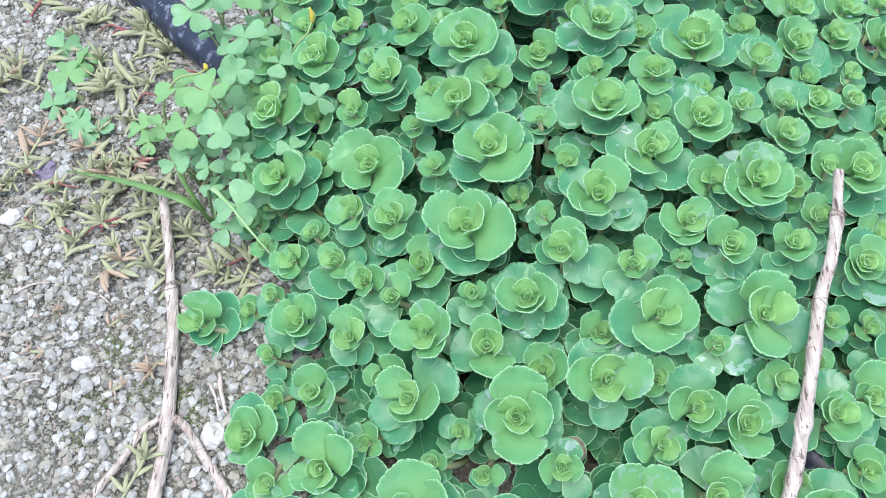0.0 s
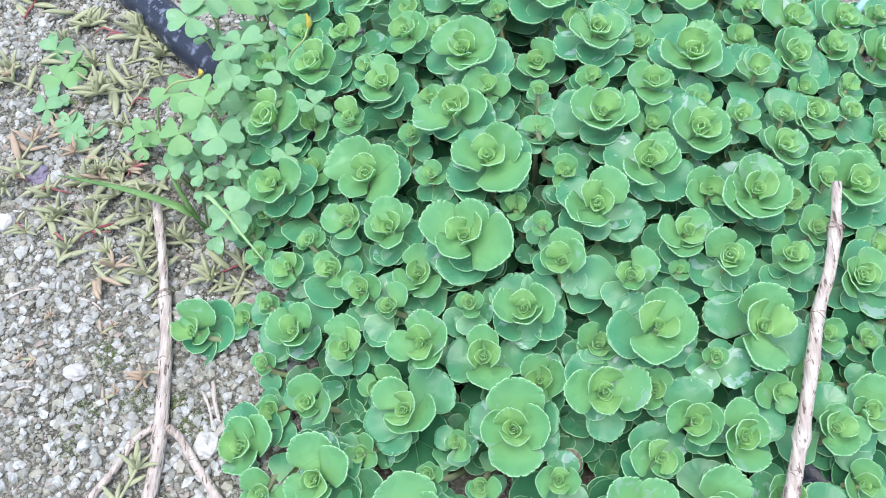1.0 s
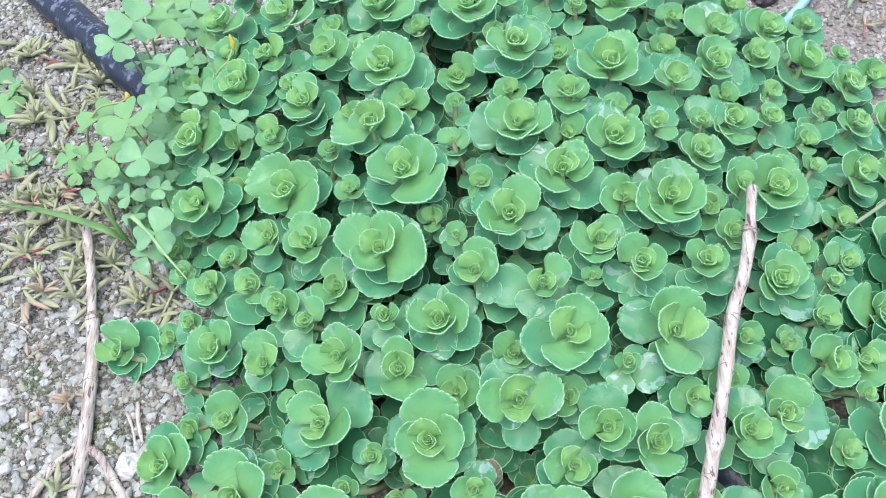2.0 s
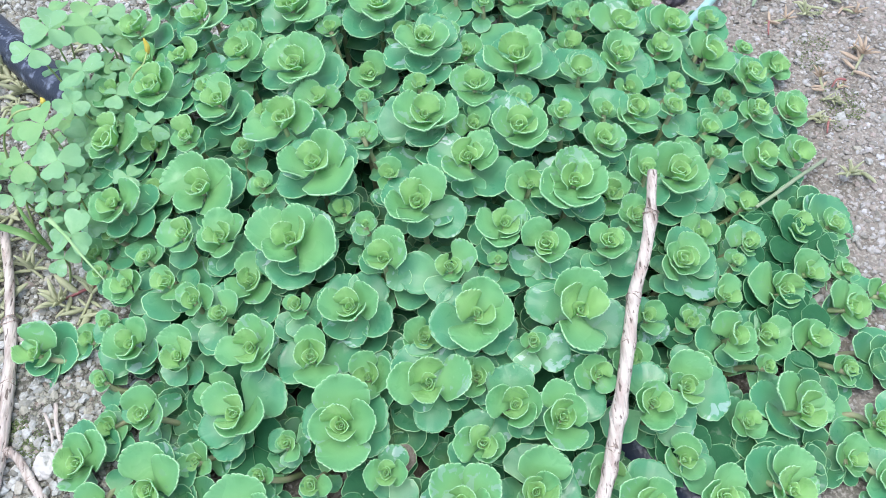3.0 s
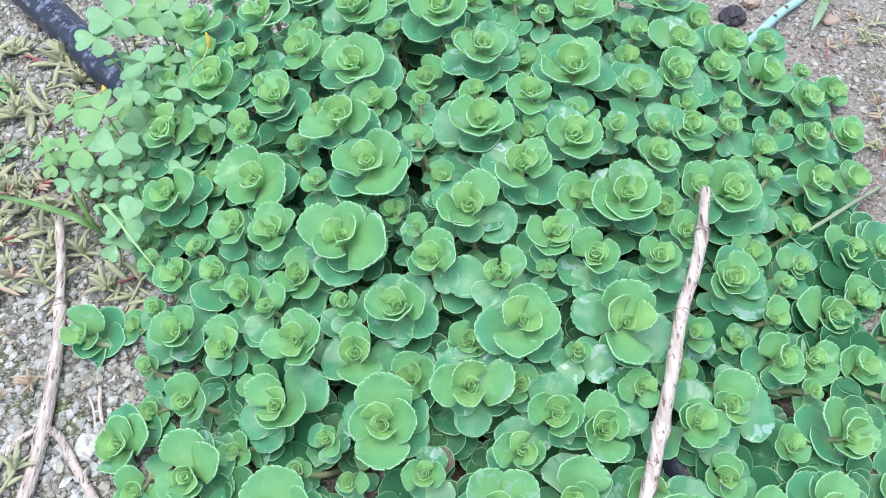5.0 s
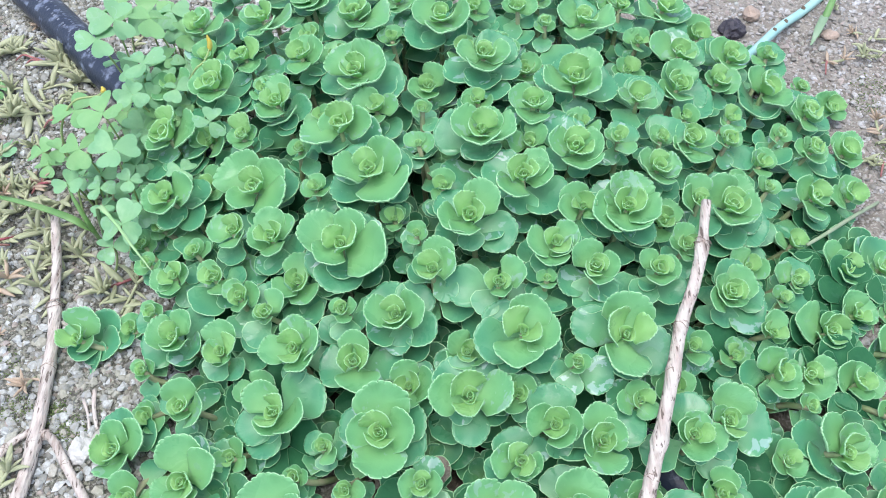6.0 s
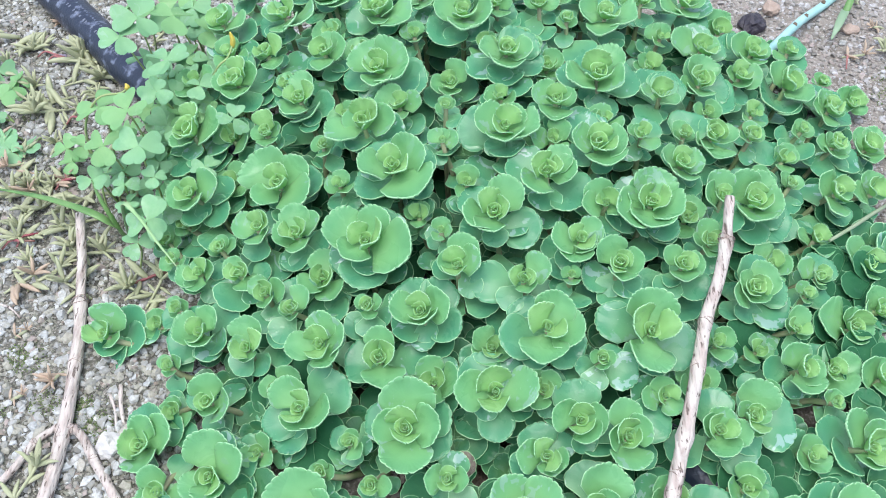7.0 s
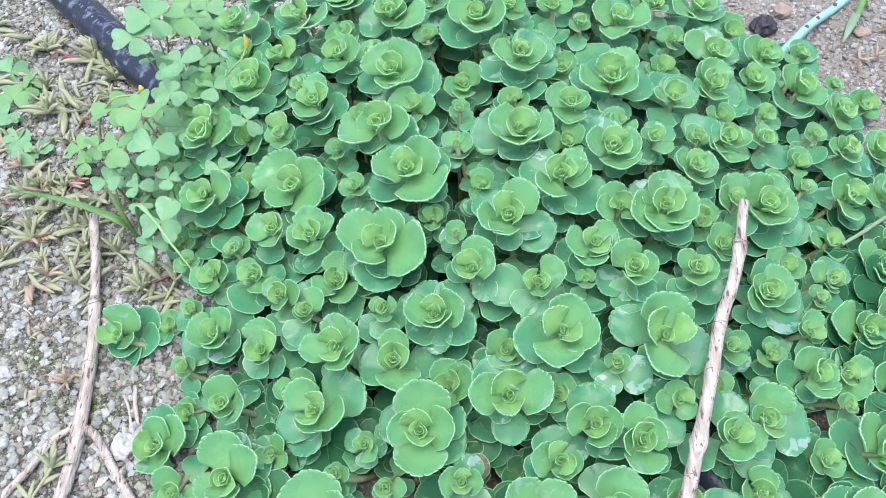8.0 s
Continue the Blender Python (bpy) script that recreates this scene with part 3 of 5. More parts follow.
plant(5.5, 245.8, 64.5, 3.5, "y", 99, 49, 10.0, "m", 30, 28, 15.4, "m", 183, 29, 14.9, "m", 303, 22, 19.4, "y", 314, 46, 10.7, "o", 357, 5, 19.8, "o", 178, 5, 22.4, "o", 89, 3, 20.4)
plant(-39.6, 252.6, 48.9, 3.4, "y", 81, 49, 10.1, "m", 126, 27, 17.8, "m", 27, 28, 15.9, "m", 222, 32, 13.8, "m", 323, 24, 18.1, "o", 14, 7, 16.4)
plant(-77.8, 260.7, 36.8, 3.4, "y", 63, 50, 8.0, "m", 182, 27, 11.2, "m", 9, 25, 14.8, "m", 290, 36, 12.9, "o", 353, 1, 21.9, "o", 266, 14, 12.5)
plant(-46.7, 235.8, 43.2, 3.1, "y", 71, 46, 7.7, "m", 170, 27, 11.2, "m", 283, 34, 10.1, "y", 4, 39, 8.6, "o", 56, 3, 11.1, "o", 187, 0, 10.0)
plant(-30.6, 228.2, 47.7, 3.5, "m", 92, 27, 13.0, "m", 30, 29, 12.3, "m", 180, 29, 10.4, "m", 282, 37, 11.7, "o", 339, 12, 11.9, "o", 253, 9, 12.7)
plant(-3.7, 217.6, 55.4, 3.3, "y", 141, 50, 9.7, "y", 343, 47, 11.1, "m", 59, 28, 14.5, "m", 149, 27, 17.8, "m", 333, 23, 20.9, "m", 225, 35, 13.2, "o", 17, 5, 20.0, "o", 229, 4, 20.8, "o", 113, 4, 21.4)
plant(-69.8, 224.5, 30.9, 2.8, "m", 112, 26, 6.4, "m", 200, 27, 10.5, "m", 5, 34, 8.6, "m", 251, 28, 9.6, "o", 337, 21, 8.1)
plant(-52.5, 219.2, 35.9, 3.1, "m", 127, 27, 9.3, "y", 6, 43, 7.2, "o", 25, 6, 10.2, "o", 205, 4, 13.0, "m", 306, 28, 10.3)
plant(-82.4, 234.5, 26.3, 2.4, "m", 198, 27, 7.1, "m", 104, 27, 6.4, "m", 337, 31, 6.4, "o", 205, 2, 7.0)
plant(-41.3, 208.1, 38.3, 2.8, "m", 134, 27, 9.0, "m", 12, 30, 9.5, "m", 276, 40, 8.2, "o", 92, -1, 9.2)
plant(-30.4, 199.0, 40.3, 2.8, "m", 49, 23, 10.1, "m", 163, 28, 6.2, "m", 270, 37, 5.5, "o", 95, 7, 14.3, "y", 11, 44, 4.7)
plant(-61.9, 232.5, 35.4, 2.6, "m", 78, 28, 6.5, "m", 165, 27, 6.2, "m", 5, 26, 7.7, "o", 269, 25, 5.3)
plant(16.0, 191.1, 48.3, 3.0, "y", 90, 50, 9.1, "m", 173, 30, 12.6, "m", 13, 30, 12.6, "m", 287, 54, 11.0, "o", 116, 2, 15.2, "o", 273, 10, 12.3, "o", 335, 5, 14.6, "o", 55, 3, 16.3)
plant(-2.5, 194.6, 47.8, 2.9, "m", 143, 28, 6.1, "m", 13, 30, 6.1, "m", 274, 31, 6.2, "o", 236, 4, 8.8, "o", 327, 5, 8.0)
plant(1.7, 178.1, 39.1, 3.0, "y", 157, 51, 8.7, "y", 10, 47, 10.0, "m", 85, 29, 12.6, "m", 280, 30, 13.5, "o", 175, 3, 13.9, "o", 7, 5, 16.6)
plant(-19.4, 184.3, 39.0, 2.9, "y", 85, 49, 9.3, "m", 81, 28, 13.1, "m", 10, 32, 12.7, "m", 183, 28, 13.5, "m", 303, 36, 12.4)
plant(-46.3, 188.1, 32.6, 2.8, "m", 87, 25, 12.6, "y", 21, 34, 9.0, "m", 167, 27, 8.2, "m", 275, 38, 7.5, "o", 298, 8, 9.6, "o", 194, 3, 10.6)
plant(-66.1, 199.3, 26.8, 2.7, "m", 54, 30, 11.6, "m", 164, 27, 11.8, "m", 285, 43, 11.0, "o", 326, 22, 11.0, "o", 41, 5, 14.9, "o", 161, 6, 20.1)
plant(-77.5, 212.3, 23.7, 2.6, "m", 123, 27, 7.0, "m", 25, 32, 5.8, "m", 214, 31, 4.8, "o", 184, 6, 10.3)
plant(-77.5, 190.3, 18.7, 2.5, "m", 148, 27, 6.6, "m", 25, 33, 5.8, "m", 254, 33, 5.4, "o", 274, 16, 4.6)
plant(-108.2, 210.0, 11.3, 2.7, "m", 125, 30, 8.5, "m", 62, 28, 14.0, "o", 40, 12, 16.5, "m", 320, 30, 9.0, "o", 350, 10, 15.0, "o", 280, 8, 13.5)
plant(-84.2, 161.4, 11.0, 3.5, "m", 81, 30, 12.2, "m", 187, 27, 9.1, "m", 22, 25, 15.7, "m", 280, 33, 12.3, "o", 72, 5, 21.0, "o", 151, 1, 15.4)
plant(-59.7, 171.8, 22.6, 3.0, "m", 95, 27, 11.4, "y", 181, 51, 6.3, "m", 336, 28, 11.5, "m", 269, 44, 7.8, "o", 143, 3, 13.3)
plant(-56.4, 146.5, 15.5, 3.3, "m", 92, 27, 17.6, "m", 26, 28, 16.6, "m", 204, 28, 12.7, "m", 274, 39, 11.5, "o", 60, 4, 20.5, "o", 327, 9, 15.5, "y", 137, 59, 7.0)
plant(-25.5, 164.4, 29.7, 3.1, "y", 273, 49, 9.1, "m", 127, 27, 14.1, "y", 51, 48, 9.4, "m", 333, 30, 13.7, "m", 246, 36, 10.5, "o", 232, 5, 16.5, "o", 38, 4, 18.3, "o", 174, 6, 22.6)
plant(-8.1, 152.9, 27.0, 2.5, "m", 83, 30, 5.4, "m", 301, 25, 7.3, "m", 163, 31, 5.0, "o", 155, 5, 9.5, "o", 354, 6, 6.4)
plant(-17.6, 143.9, 22.9, 2.3, "m", 156, 30, 5.2, "m", 357, 32, 5.8, "m", 88, 32, 5.1, "o", 284, 8, 5.4)
plant(-22.9, 130.1, 14.8, 3.0, "m", 99, 25, 19.6, "m", 31, 31, 14.6, "m", 168, 30, 12.5, "o", 12, 8, 14.6)
plant(-0.7, 140.3, 20.7, 2.5, "m", 351, 26, 7.9, "m", 188, 34, 5.1, "o", 243, 6, 5.2)
plant(24.7, 139.4, 25.7, 3.0, "m", 172, 30, 8.9, "m", 353, 31, 8.5, "o", 238, 6, 7.9, "o", 70, 4, 10.5)
plant(10.8, 155.5, 30.7, 3.4, "y", 91, 48, 10.4, "y", 271, 53, 9.7, "m", 172, 31, 12.8, "m", 7, 30, 14.3, "m", 86, 27, 18.9, "m", 273, 27, 17.5, "o", 7, 5, 20.6, "o", 158, 3, 16.4)
plant(40.9, 163.3, 40.2, 3.4, "y", 268, 45, 11.5, "y", 110, 46, 11.6, "m", 175, 29, 15.6, "m", 1, 27, 16.4, "o", 96, 3, 21.4, "o", 272, 6, 15.5)
plant(58.7, 180.9, 52.1, 3.4, "y", 141, 46, 11.3, "m", 339, 29, 14.2, "m", 65, 28, 14.3, "m", 256, 29, 16.0, "o", 163, 5, 20.3, "o", 320, 4, 15.2)
plant(61.4, 238.6, 67.7, 3.2, "y", 153, 50, 9.9, "m", 44, 27, 13.2, "m", 2, 29, 12.5, "m", 229, 35, 14.5, "o", 138, 3, 16.7, "o", 327, 5, 17.0)
plant(42.0, 221.9, 65.0, 3.1, "y", 132, 46, 10.4, "m", 53, 27, 15.2, "y", 353, 51, 8.9, "m", 201, 31, 13.8, "m", 247, 38, 12.8, "o", 133, 3, 16.7, "o", 342, 4, 17.4)
plant(47.2, 259.4, 71.0, 3.5, "m", 156, 28, 13.8, "m", 53, 26, 11.3, "m", 344, 29, 14.6, "m", 268, 42, 13.6, "o", 161, 4, 18.6, "o", 277, 23, 12.5)
plant(49.2, 301.5, 73.2, 3.6, "m", 185, 32, 13.2, "m", 359, 30, 12.1, "m", 264, 32, 14.6, "y", 104, 52, 6.8, "o", 25, 5, 20.7, "o", 267, 14, 14.6, "o", 196, 6, 16.8)
plant(67.3, 274.4, 70.9, 3.4, "y", 94, 48, 7.3, "m", 147, 27, 11.5, "m", 21, 27, 9.0, "m", 258, 25, 12.3, "o", 190, 9, 11.1)
plant(23.8, 255.0, 68.9, 2.1, "m", 136, 27, 7.3, "m", 3, 29, 7.2, "m", 87, 26, 6.2, "o", 290, 45, 7.1)
plant(25.1, 271.2, 71.6, 2.3, "m", 194, 35, 5.3, "m", 39, 28, 5.1, "m", 87, 26, 5.6, "o", 318, 30, 4.6)
plant(23.2, 217.2, 61.3, 2.1, "m", 93, 27, 5.9, "m", 358, 35, 4.8, "m", 240, 35, 5.6, "o", 208, 7, 6.2)
plant(28.7, 204.6, 56.8, 3.1, "m", 65, 27, 12.8, "m", 165, 34, 8.7, "m", 10, 30, 10.4, "y", 257, 45, 8.4, "o", 328, 9, 8.9)
plant(51.4, 197.7, 57.6, 3.0, "m", 29, 25, 11.7, "m", 155, 30, 6.7, "m", 284, 33, 6.8, "o", 174, 2, 18.6, "y", 0, 45, 5.9)
plant(85.0, 292.5, 67.5, 3.9, "y", 104, 47, 11.5, "m", 50, 27, 16.1, "m", 318, 35, 14.2, "m", 205, 29, 15.9, "o", 132, 5, 22.0, "o", 280, 10, 17.7, "o", 15, 2, 18.6)
plant(110.9, 291.3, 58.1, 3.5, "y", 90, 47, 8.4, "m", 176, 31, 10.1, "m", 323, 32, 9.7, "o", 55, 7, 17.4, "o", 269, 18, 10.4, "o", 82, 13, 24.2, "o", 98, 14, 28.4)
plant(130.5, 307.3, 51.0, 4.2, "m", 79, 28, 13.4, "y", 328, 44, 8.0, "m", 206, 27, 11.2, "m", 258, 31, 10.7, "o", 344, 6, 18.3, "o", 45, 11, 20.5)
plant(135.3, 331.0, 49.8, 3.4, "m", 166, 22, 15.8, "y", 90, 48, 7.5, "m", 28, 26, 10.0, "m", 255, 36, 11.2, "o", 73, 10, 20.4)
plant(161.2, 339.8, 40.4, 3.5, "y", 118, 47, 8.3, "m", 25, 25, 10.2, "m", 254, 30, 11.6, "m", 156, 26, 12.8, "o", 120, 7, 20.6)
plant(150.5, 318.1, 45.3, 2.8, "m", 179, 32, 7.6, "m", 348, 26, 10.9, "m", 279, 28, 8.3, "m", 93, 26, 7.0)
plant(184.0, 356.4, 27.8, 3.1, "m", 215, 14, 8.7, "m", 103, 26, 6.3, "m", 13, 26, 6.1, "o", 51, 16, 15.6, "o", 5, 11, 13.3)
plant(173.2, 322.0, 36.2, 4.0, "m", 137, 30, 12.9, "m", 40, 22, 11.8, "m", 315, 30, 14.4, "y", 193, 63, 11.5, "o", 269, 24, 15.2, "o", 212, 28, 16.5)
plant(193.4, 316.9, 26.6, 4.6, "m", 184, 29, 10.6, "m", 114, 27, 10.2, "m", 6, 25, 8.8, "m", 255, 22, 11.6, "o", 95, 8, 16.6, "o", 36, 12, 19.9)
plant(213.0, 336.9, 11.4, 2.9, "m", 152, 30, 11.5, "m", 339, 27, 8.9, "m", 67, 25, 11.2)
plant(197.6, 341.1, 21.7, 3.1, "m", 194, 31, 6.5, "m", 30, 27, 6.6, "m", 77, 26, 6.2)
plant(188.3, 291.0, 29.7, 3.8, "m", 183, 24, 10.0, "m", 353, 26, 8.1, "m", 259, 27, 9.4, "m", 112, 28, 7.0, "o", 339, 8, 16.3)
plant(173.2, 292.6, 37.0, 3.0, "m", 201, 30, 6.5, "m", 7, 27, 6.6, "m", 79, 26, 6.3, "o", 171, 3, 8.7, "o", 308, 1, 13.6)
plant(208.8, 301.4, 17.1, 3.2, "m", 110, 27, 11.2, "m", 60, 30, 12.6, "m", 6, 25, 8.8, "m", 271, 29, 10.0, "m", 202, 29, 10.2)
plant(117.1, 269.8, 56.4, 2.7, "m", 104, 27, 7.2, "m", 24, 26, 5.7, "m", 198, 40, 5.8, "o", 57, 14, 15.9, "o", 233, 28, 6.0)
plant(130.4, 275.0, 50.7, 4.4, "m", 118, 27, 8.9, "m", 3, 27, 11.4, "m", 264, 23, 13.1, "m", 220, 31, 11.3)
plant(147.8, 280.8, 44.6, 3.6, "m", 74, 27, 8.2, "m", 21, 26, 7.7, "m", 204, 39, 7.9, "o", 342, 5, 14.8, "o", 330, 4, 6.4)
plant(81.4, 253.3, 67.2, 3.8, "y", 96, 48, 9.3, "m", 169, 31, 12.3, "m", 0, 29, 12.3, "m", 285, 31, 13.8, "y", 306, 44, 9.9, "o", 107, 3, 18.4, "o", 196, 13, 11.5)
plant(99.5, 264.8, 61.9, 2.4, "m", 302, 22, 9.5, "m", 176, 31, 7.0, "m", 105, 26, 5.4, "o", 56, 7, 12.2)
plant(99.1, 231.4, 58.8, 4.0, "m", 80, 26, 14.4, "m", 128, 29, 12.3, "m", 330, 31, 13.7, "m", 259, 32, 15.1, "m", 203, 26, 17.1, "o", 162, 4, 21.5, "o", 310, 8, 14.8)
plant(113.8, 253.9, 56.3, 3.1, "y", 110, 48, 7.9, "m", 1, 28, 10.1, "m", 258, 34, 11.2, "m", 155, 31, 10.1, "o", 323, 9, 8.8)
plant(71.8, 212.1, 61.5, 2.8, "m", 36, 27, 10.3, "m", 188, 27, 12.0, "m", 255, 28, 11.7, "m", 306, 44, 9.0)
plant(84.5, 203.5, 57.8, 3.4, "m", 119, 28, 11.7, "m", 4, 29, 10.1, "m", 268, 41, 10.0, "o", 302, 7, 11.5, "o", 201, 6, 12.6)
plant(67.8, 199.3, 57.7, 2.1, "m", 143, 32, 4.7, "m", 32, 30, 4.6, "m", 270, 38, 5.5)
plant(108.3, 208.6, 50.6, 3.1, "m", 133, 29, 9.9, "m", 3, 28, 9.1, "m", 266, 38, 9.4, "o", 315, 4, 13.3, "o", 234, 25, 8.5)
plant(120.9, 222.4, 47.0, 2.8, "m", 96, 27, 10.0, "m", 174, 30, 7.8, "m", 328, 31, 6.8, "o", 192, 10, 8.0, "m", 259, 33, 7.7)
plant(143.2, 247.6, 41.0, 3.9, "y", 113, 50, 9.4, "m", 132, 28, 15.1, "m", 66, 26, 14.2, "m", 347, 29, 12.8, "m", 251, 36, 15.3, "o", 339, 3, 18.9, "o", 277, 10, 16.1, "o", 31, 8, 26.1)
plant(161.7, 261.8, 35.8, 2.6, "m", 24, 26, 7.2, "m", 118, 28, 7.1, "o", 351, 3, 9.6)
plant(129.3, 244.5, 47.9, 2.9, "m", 99, 27, 11.5, "m", 185, 35, 10.8, "y", 83, 51, 6.0, "o", 334, 2, 10.0)
plant(183.1, 265.1, 27.6, 2.9, "m", 156, 31, 11.6, "m", 360, 24, 8.2, "m", 253, 23, 13.5, "o", 301, 6, 13.2, "o", 47, 3, 15.2)
plant(203.0, 273.2, 18.6, 2.6, "m", 98, 26, 10.8, "m", 28, 16, 7.5, "m", 194, 23, 13.3, "o", 290, 16, 9.7)
plant(192.1, 237.6, 15.0, 3.4, "m", 139, 21, 13.9, "m", 82, 26, 8.5, "m", 10, 26, 9.7, "m", 254, 36, 9.9, "o", 156, 5, 12.7, "o", 261, 5, 12.9)
plant(208.6, 240.2, 11.3, 3.2, "m", 81, 26, 8.6, "m", 4, 26, 8.6, "m", 208, 27, 9.9, "m", 250, 28, 9.7, "o", 86, 13, 24.8, "o", 45, 14, 20.2)
plant(136.3, 208.6, 36.7, 3.4, "m", 139, 31, 8.8, "m", 39, 27, 12.3, "m", 355, 28, 8.3, "m", 243, 40, 9.2, "m", 207, 26, 10.8, "o", 327, 5, 17.5, "o", 46, 12, 22.1)
plant(166.8, 224.6, 23.2, 3.0, "m", 143, 22, 10.3, "m", 23, 27, 7.4, "o", 50, 10, 14.1, "m", 264, 39, 7.0)
plant(159.4, 214.6, 25.6, 2.7, "m", 111, 28, 6.2, "m", 25, 26, 6.0, "o", 11, 11, 14.0, "m", 253, 41, 5.8)
plant(150.6, 196.2, 29.0, 2.4, "m", 69, 27, 9.8, "m", 339, 28, 6.7, "m", 161, 38, 6.7)
plant(176.6, 204.9, 16.9, 3.4, "m", 164, 16, 16.2, "m", 85, 27, 9.1, "m", 9, 25, 9.3, "m", 246, 37, 10.0, "o", 337, 4, 15.3, "o", 205, 1, 15.8, "o", 26, 8, 17.7)
plant(201.8, 199.1, 10.9, 3.3, "m", 56, 26, 10.8, "m", 131, 26, 13.0, "m", 265, 34, 10.9, "m", 356, 23, 8.3, "o", 165, 28, 10.8)
plant(148.4, 179.0, 28.5, 3.1, "m", 117, 32, 11.3, "m", 336, 29, 9.7, "m", 279, 32, 12.0, "o", 176, 14, 12.2, "y", 145, 64, 8.0)
plant(181.7, 182.9, 16.3, 3.1, "m", 89, 29, 8.7, "m", 166, 28, 12.1, "m", 344, 27, 10.6, "m", 270, 39, 9.4)
plant(158.5, 168.1, 24.8, 2.5, "m", 146, 32, 5.9, "m", 341, 27, 4.9, "m", 71, 27, 5.3, "o", 321, 1, 6.3)
plant(191.8, 172.0, 11.1, 3.3, "m", 136, 29, 7.7, "m", 353, 26, 6.9, "m", 67, 27, 6.5, "m", 265, 33, 6.9, "o", 313, 6, 12.4)
plant(93.4, 181.3, 48.8, 3.3, "y", 157, 43, 12.2, "y", 1, 45, 12.4, "m", 83, 27, 16.1, "m", 261, 27, 16.7, "o", 155, 5, 18.6, "o", 345, 3, 18.4)
plant(76.3, 170.7, 48.6, 2.6, "m", 163, 33, 5.3, "m", 13, 29, 5.5, "o", 340, 4, 14.0, "o", 194, 4, 8.3, "m", 279, 38, 5.1)
plant(68.2, 152.3, 40.2, 3.0, "y", 94, 48, 8.4, "m", 157, 29, 11.3, "m", 359, 31, 10.6, "m", 297, 34, 10.1, "o", 90, 4, 15.2)
plant(82.9, 147.0, 38.4, 3.0, "m", 95, 27, 14.0, "m", 26, 30, 10.2, "m", 175, 44, 9.5, "m", 269, 29, 13.0, "o", 37, 4, 18.2, "y", 308, 56, 7.6)
plant(56.8, 142.9, 33.8, 3.0, "y", 124, 43, 8.0, "m", 337, 30, 8.6, "m", 172, 26, 11.1, "o", 44, 4, 12.2, "m", 284, 33, 8.2, "o", 107, 4, 12.3)
plant(71.8, 126.1, 30.0, 3.1, "y", 135, 46, 8.1, "m", 71, 24, 16.6, "m", 23, 29, 9.6, "o", 26, 5, 21.3, "m", 237, 33, 9.8)
plant(125.9, 157.0, 34.1, 3.1, "y", 79, 48, 6.2, "m", 70, 26, 13.8, "m", 7, 27, 7.6, "m", 271, 31, 8.4, "o", 352, 8, 17.9, "m", 137, 35, 7.4)
plant(113.8, 151.6, 34.9, 3.3, "m", 64, 29, 8.9, "m", 164, 41, 9.2, "m", 275, 29, 11.2, "m", 346, 27, 12.0, "o", 84, 4, 15.4, "o", 333, 5, 17.5)
plant(167.3, 152.1, 20.7, 3.5, "y", 116, 49, 9.6, "m", 135, 26, 16.5, "m", 59, 27, 11.9, "m", 359, 26, 11.8, "m", 260, 45, 11.6, "o", 206, 22, 13.4, "o", 156, 7, 17.4)
plant(155.8, 125.7, 16.4, 3.4, "m", 80, 26, 15.8, "y", 138, 40, 10.7, "m", 9, 26, 11.0, "o", 105, 4, 20.1, "m", 225, 39, 12.2)
plant(132.2, 122.7, 21.2, 3.3, "m", 68, 27, 12.8, "m", 168, 36, 11.1, "o", 118, 4, 17.0, "m", 332, 29, 9.5)
plant(181.3, 137.1, 10.9, 2.5, "m", 70, 27, 10.1, "m", 344, 26, 7.2, "m", 160, 31, 8.9, "m", 273, 35, 7.3, "o", 10, 9, 15.8)
plant(106.1, 120.6, 25.2, 3.2, "m", 138, 33, 12.8, "m", 28, 29, 12.1, "o", 62, 3, 16.4, "y", 129, 55, 8.8)
plant(48.1, 126.3, 26.8, 3.2, "m", 123, 28, 15.0, "m", 32, 27, 16.5, "y", 59, 54, 9.0, "m", 333, 35, 12.1)
plant(-43.9, 338.5, 65.7, 3.8, "y", 18, 47, 9.0, "m", 156, 25, 11.6, "m", 277, 29, 13.7, "m", 326, 21, 15.6, "o", 168, 1, 15.5)
plant(-74.2, 347.0, 56.3, 3.4, "m", 82, 26, 10.2, "m", 228, 42, 9.1, "m", 341, 20, 13.3, "o", 342, 5, 14.6)
plant(-3.9, 333.3, 70.6, 3.7, "m", 97, 27, 10.0, "m", 166, 28, 8.6, "m", 360, 33, 8.8, "m", 333, 14, 16.2, "o", 170, 6, 15.4, "m", 273, 29, 10.1)
plant(32.2, 327.1, 73.4, 3.9, "y", 86, 50, 7.0, "m", 164, 28, 13.8, "m", 330, 30, 15.8, "m", 271, 35, 15.8, "o", 184, 4, 19.7, "o", 322, 20, 13.5)
plant(64.5, 334.1, 71.7, 3.5, "m", 154, 28, 8.1, "m", 16, 27, 9.8, "o", 217, 8, 10.5, "o", 344, 7, 8.1, "m", 88, 26, 8.9)
plant(46.6, 333.8, 73.0, 3.2, "m", 162, 28, 8.0, "m", 24, 27, 7.4, "m", 269, 26, 8.9, "o", 10, 3, 9.0)
plant(92.7, 335.2, 64.7, 4.0, "y", 99, 50, 7.3, "m", 172, 31, 14.2, "m", 340, 29, 15.1, "m", 255, 29, 16.6, "o", 68, 4, 20.3)
plant(75.5, 326.5, 69.7, 2.7, "m", 212, 31, 6.3, "m", 342, 31, 5.6, "m", 86, 26, 6.0)
plant(132.6, 361.8, 51.3, 3.8, "o", 354, 9, 28.3, "m", 208, 22, 14.6, "m", 271, 31, 13.1, "m", 38, 25, 11.3)
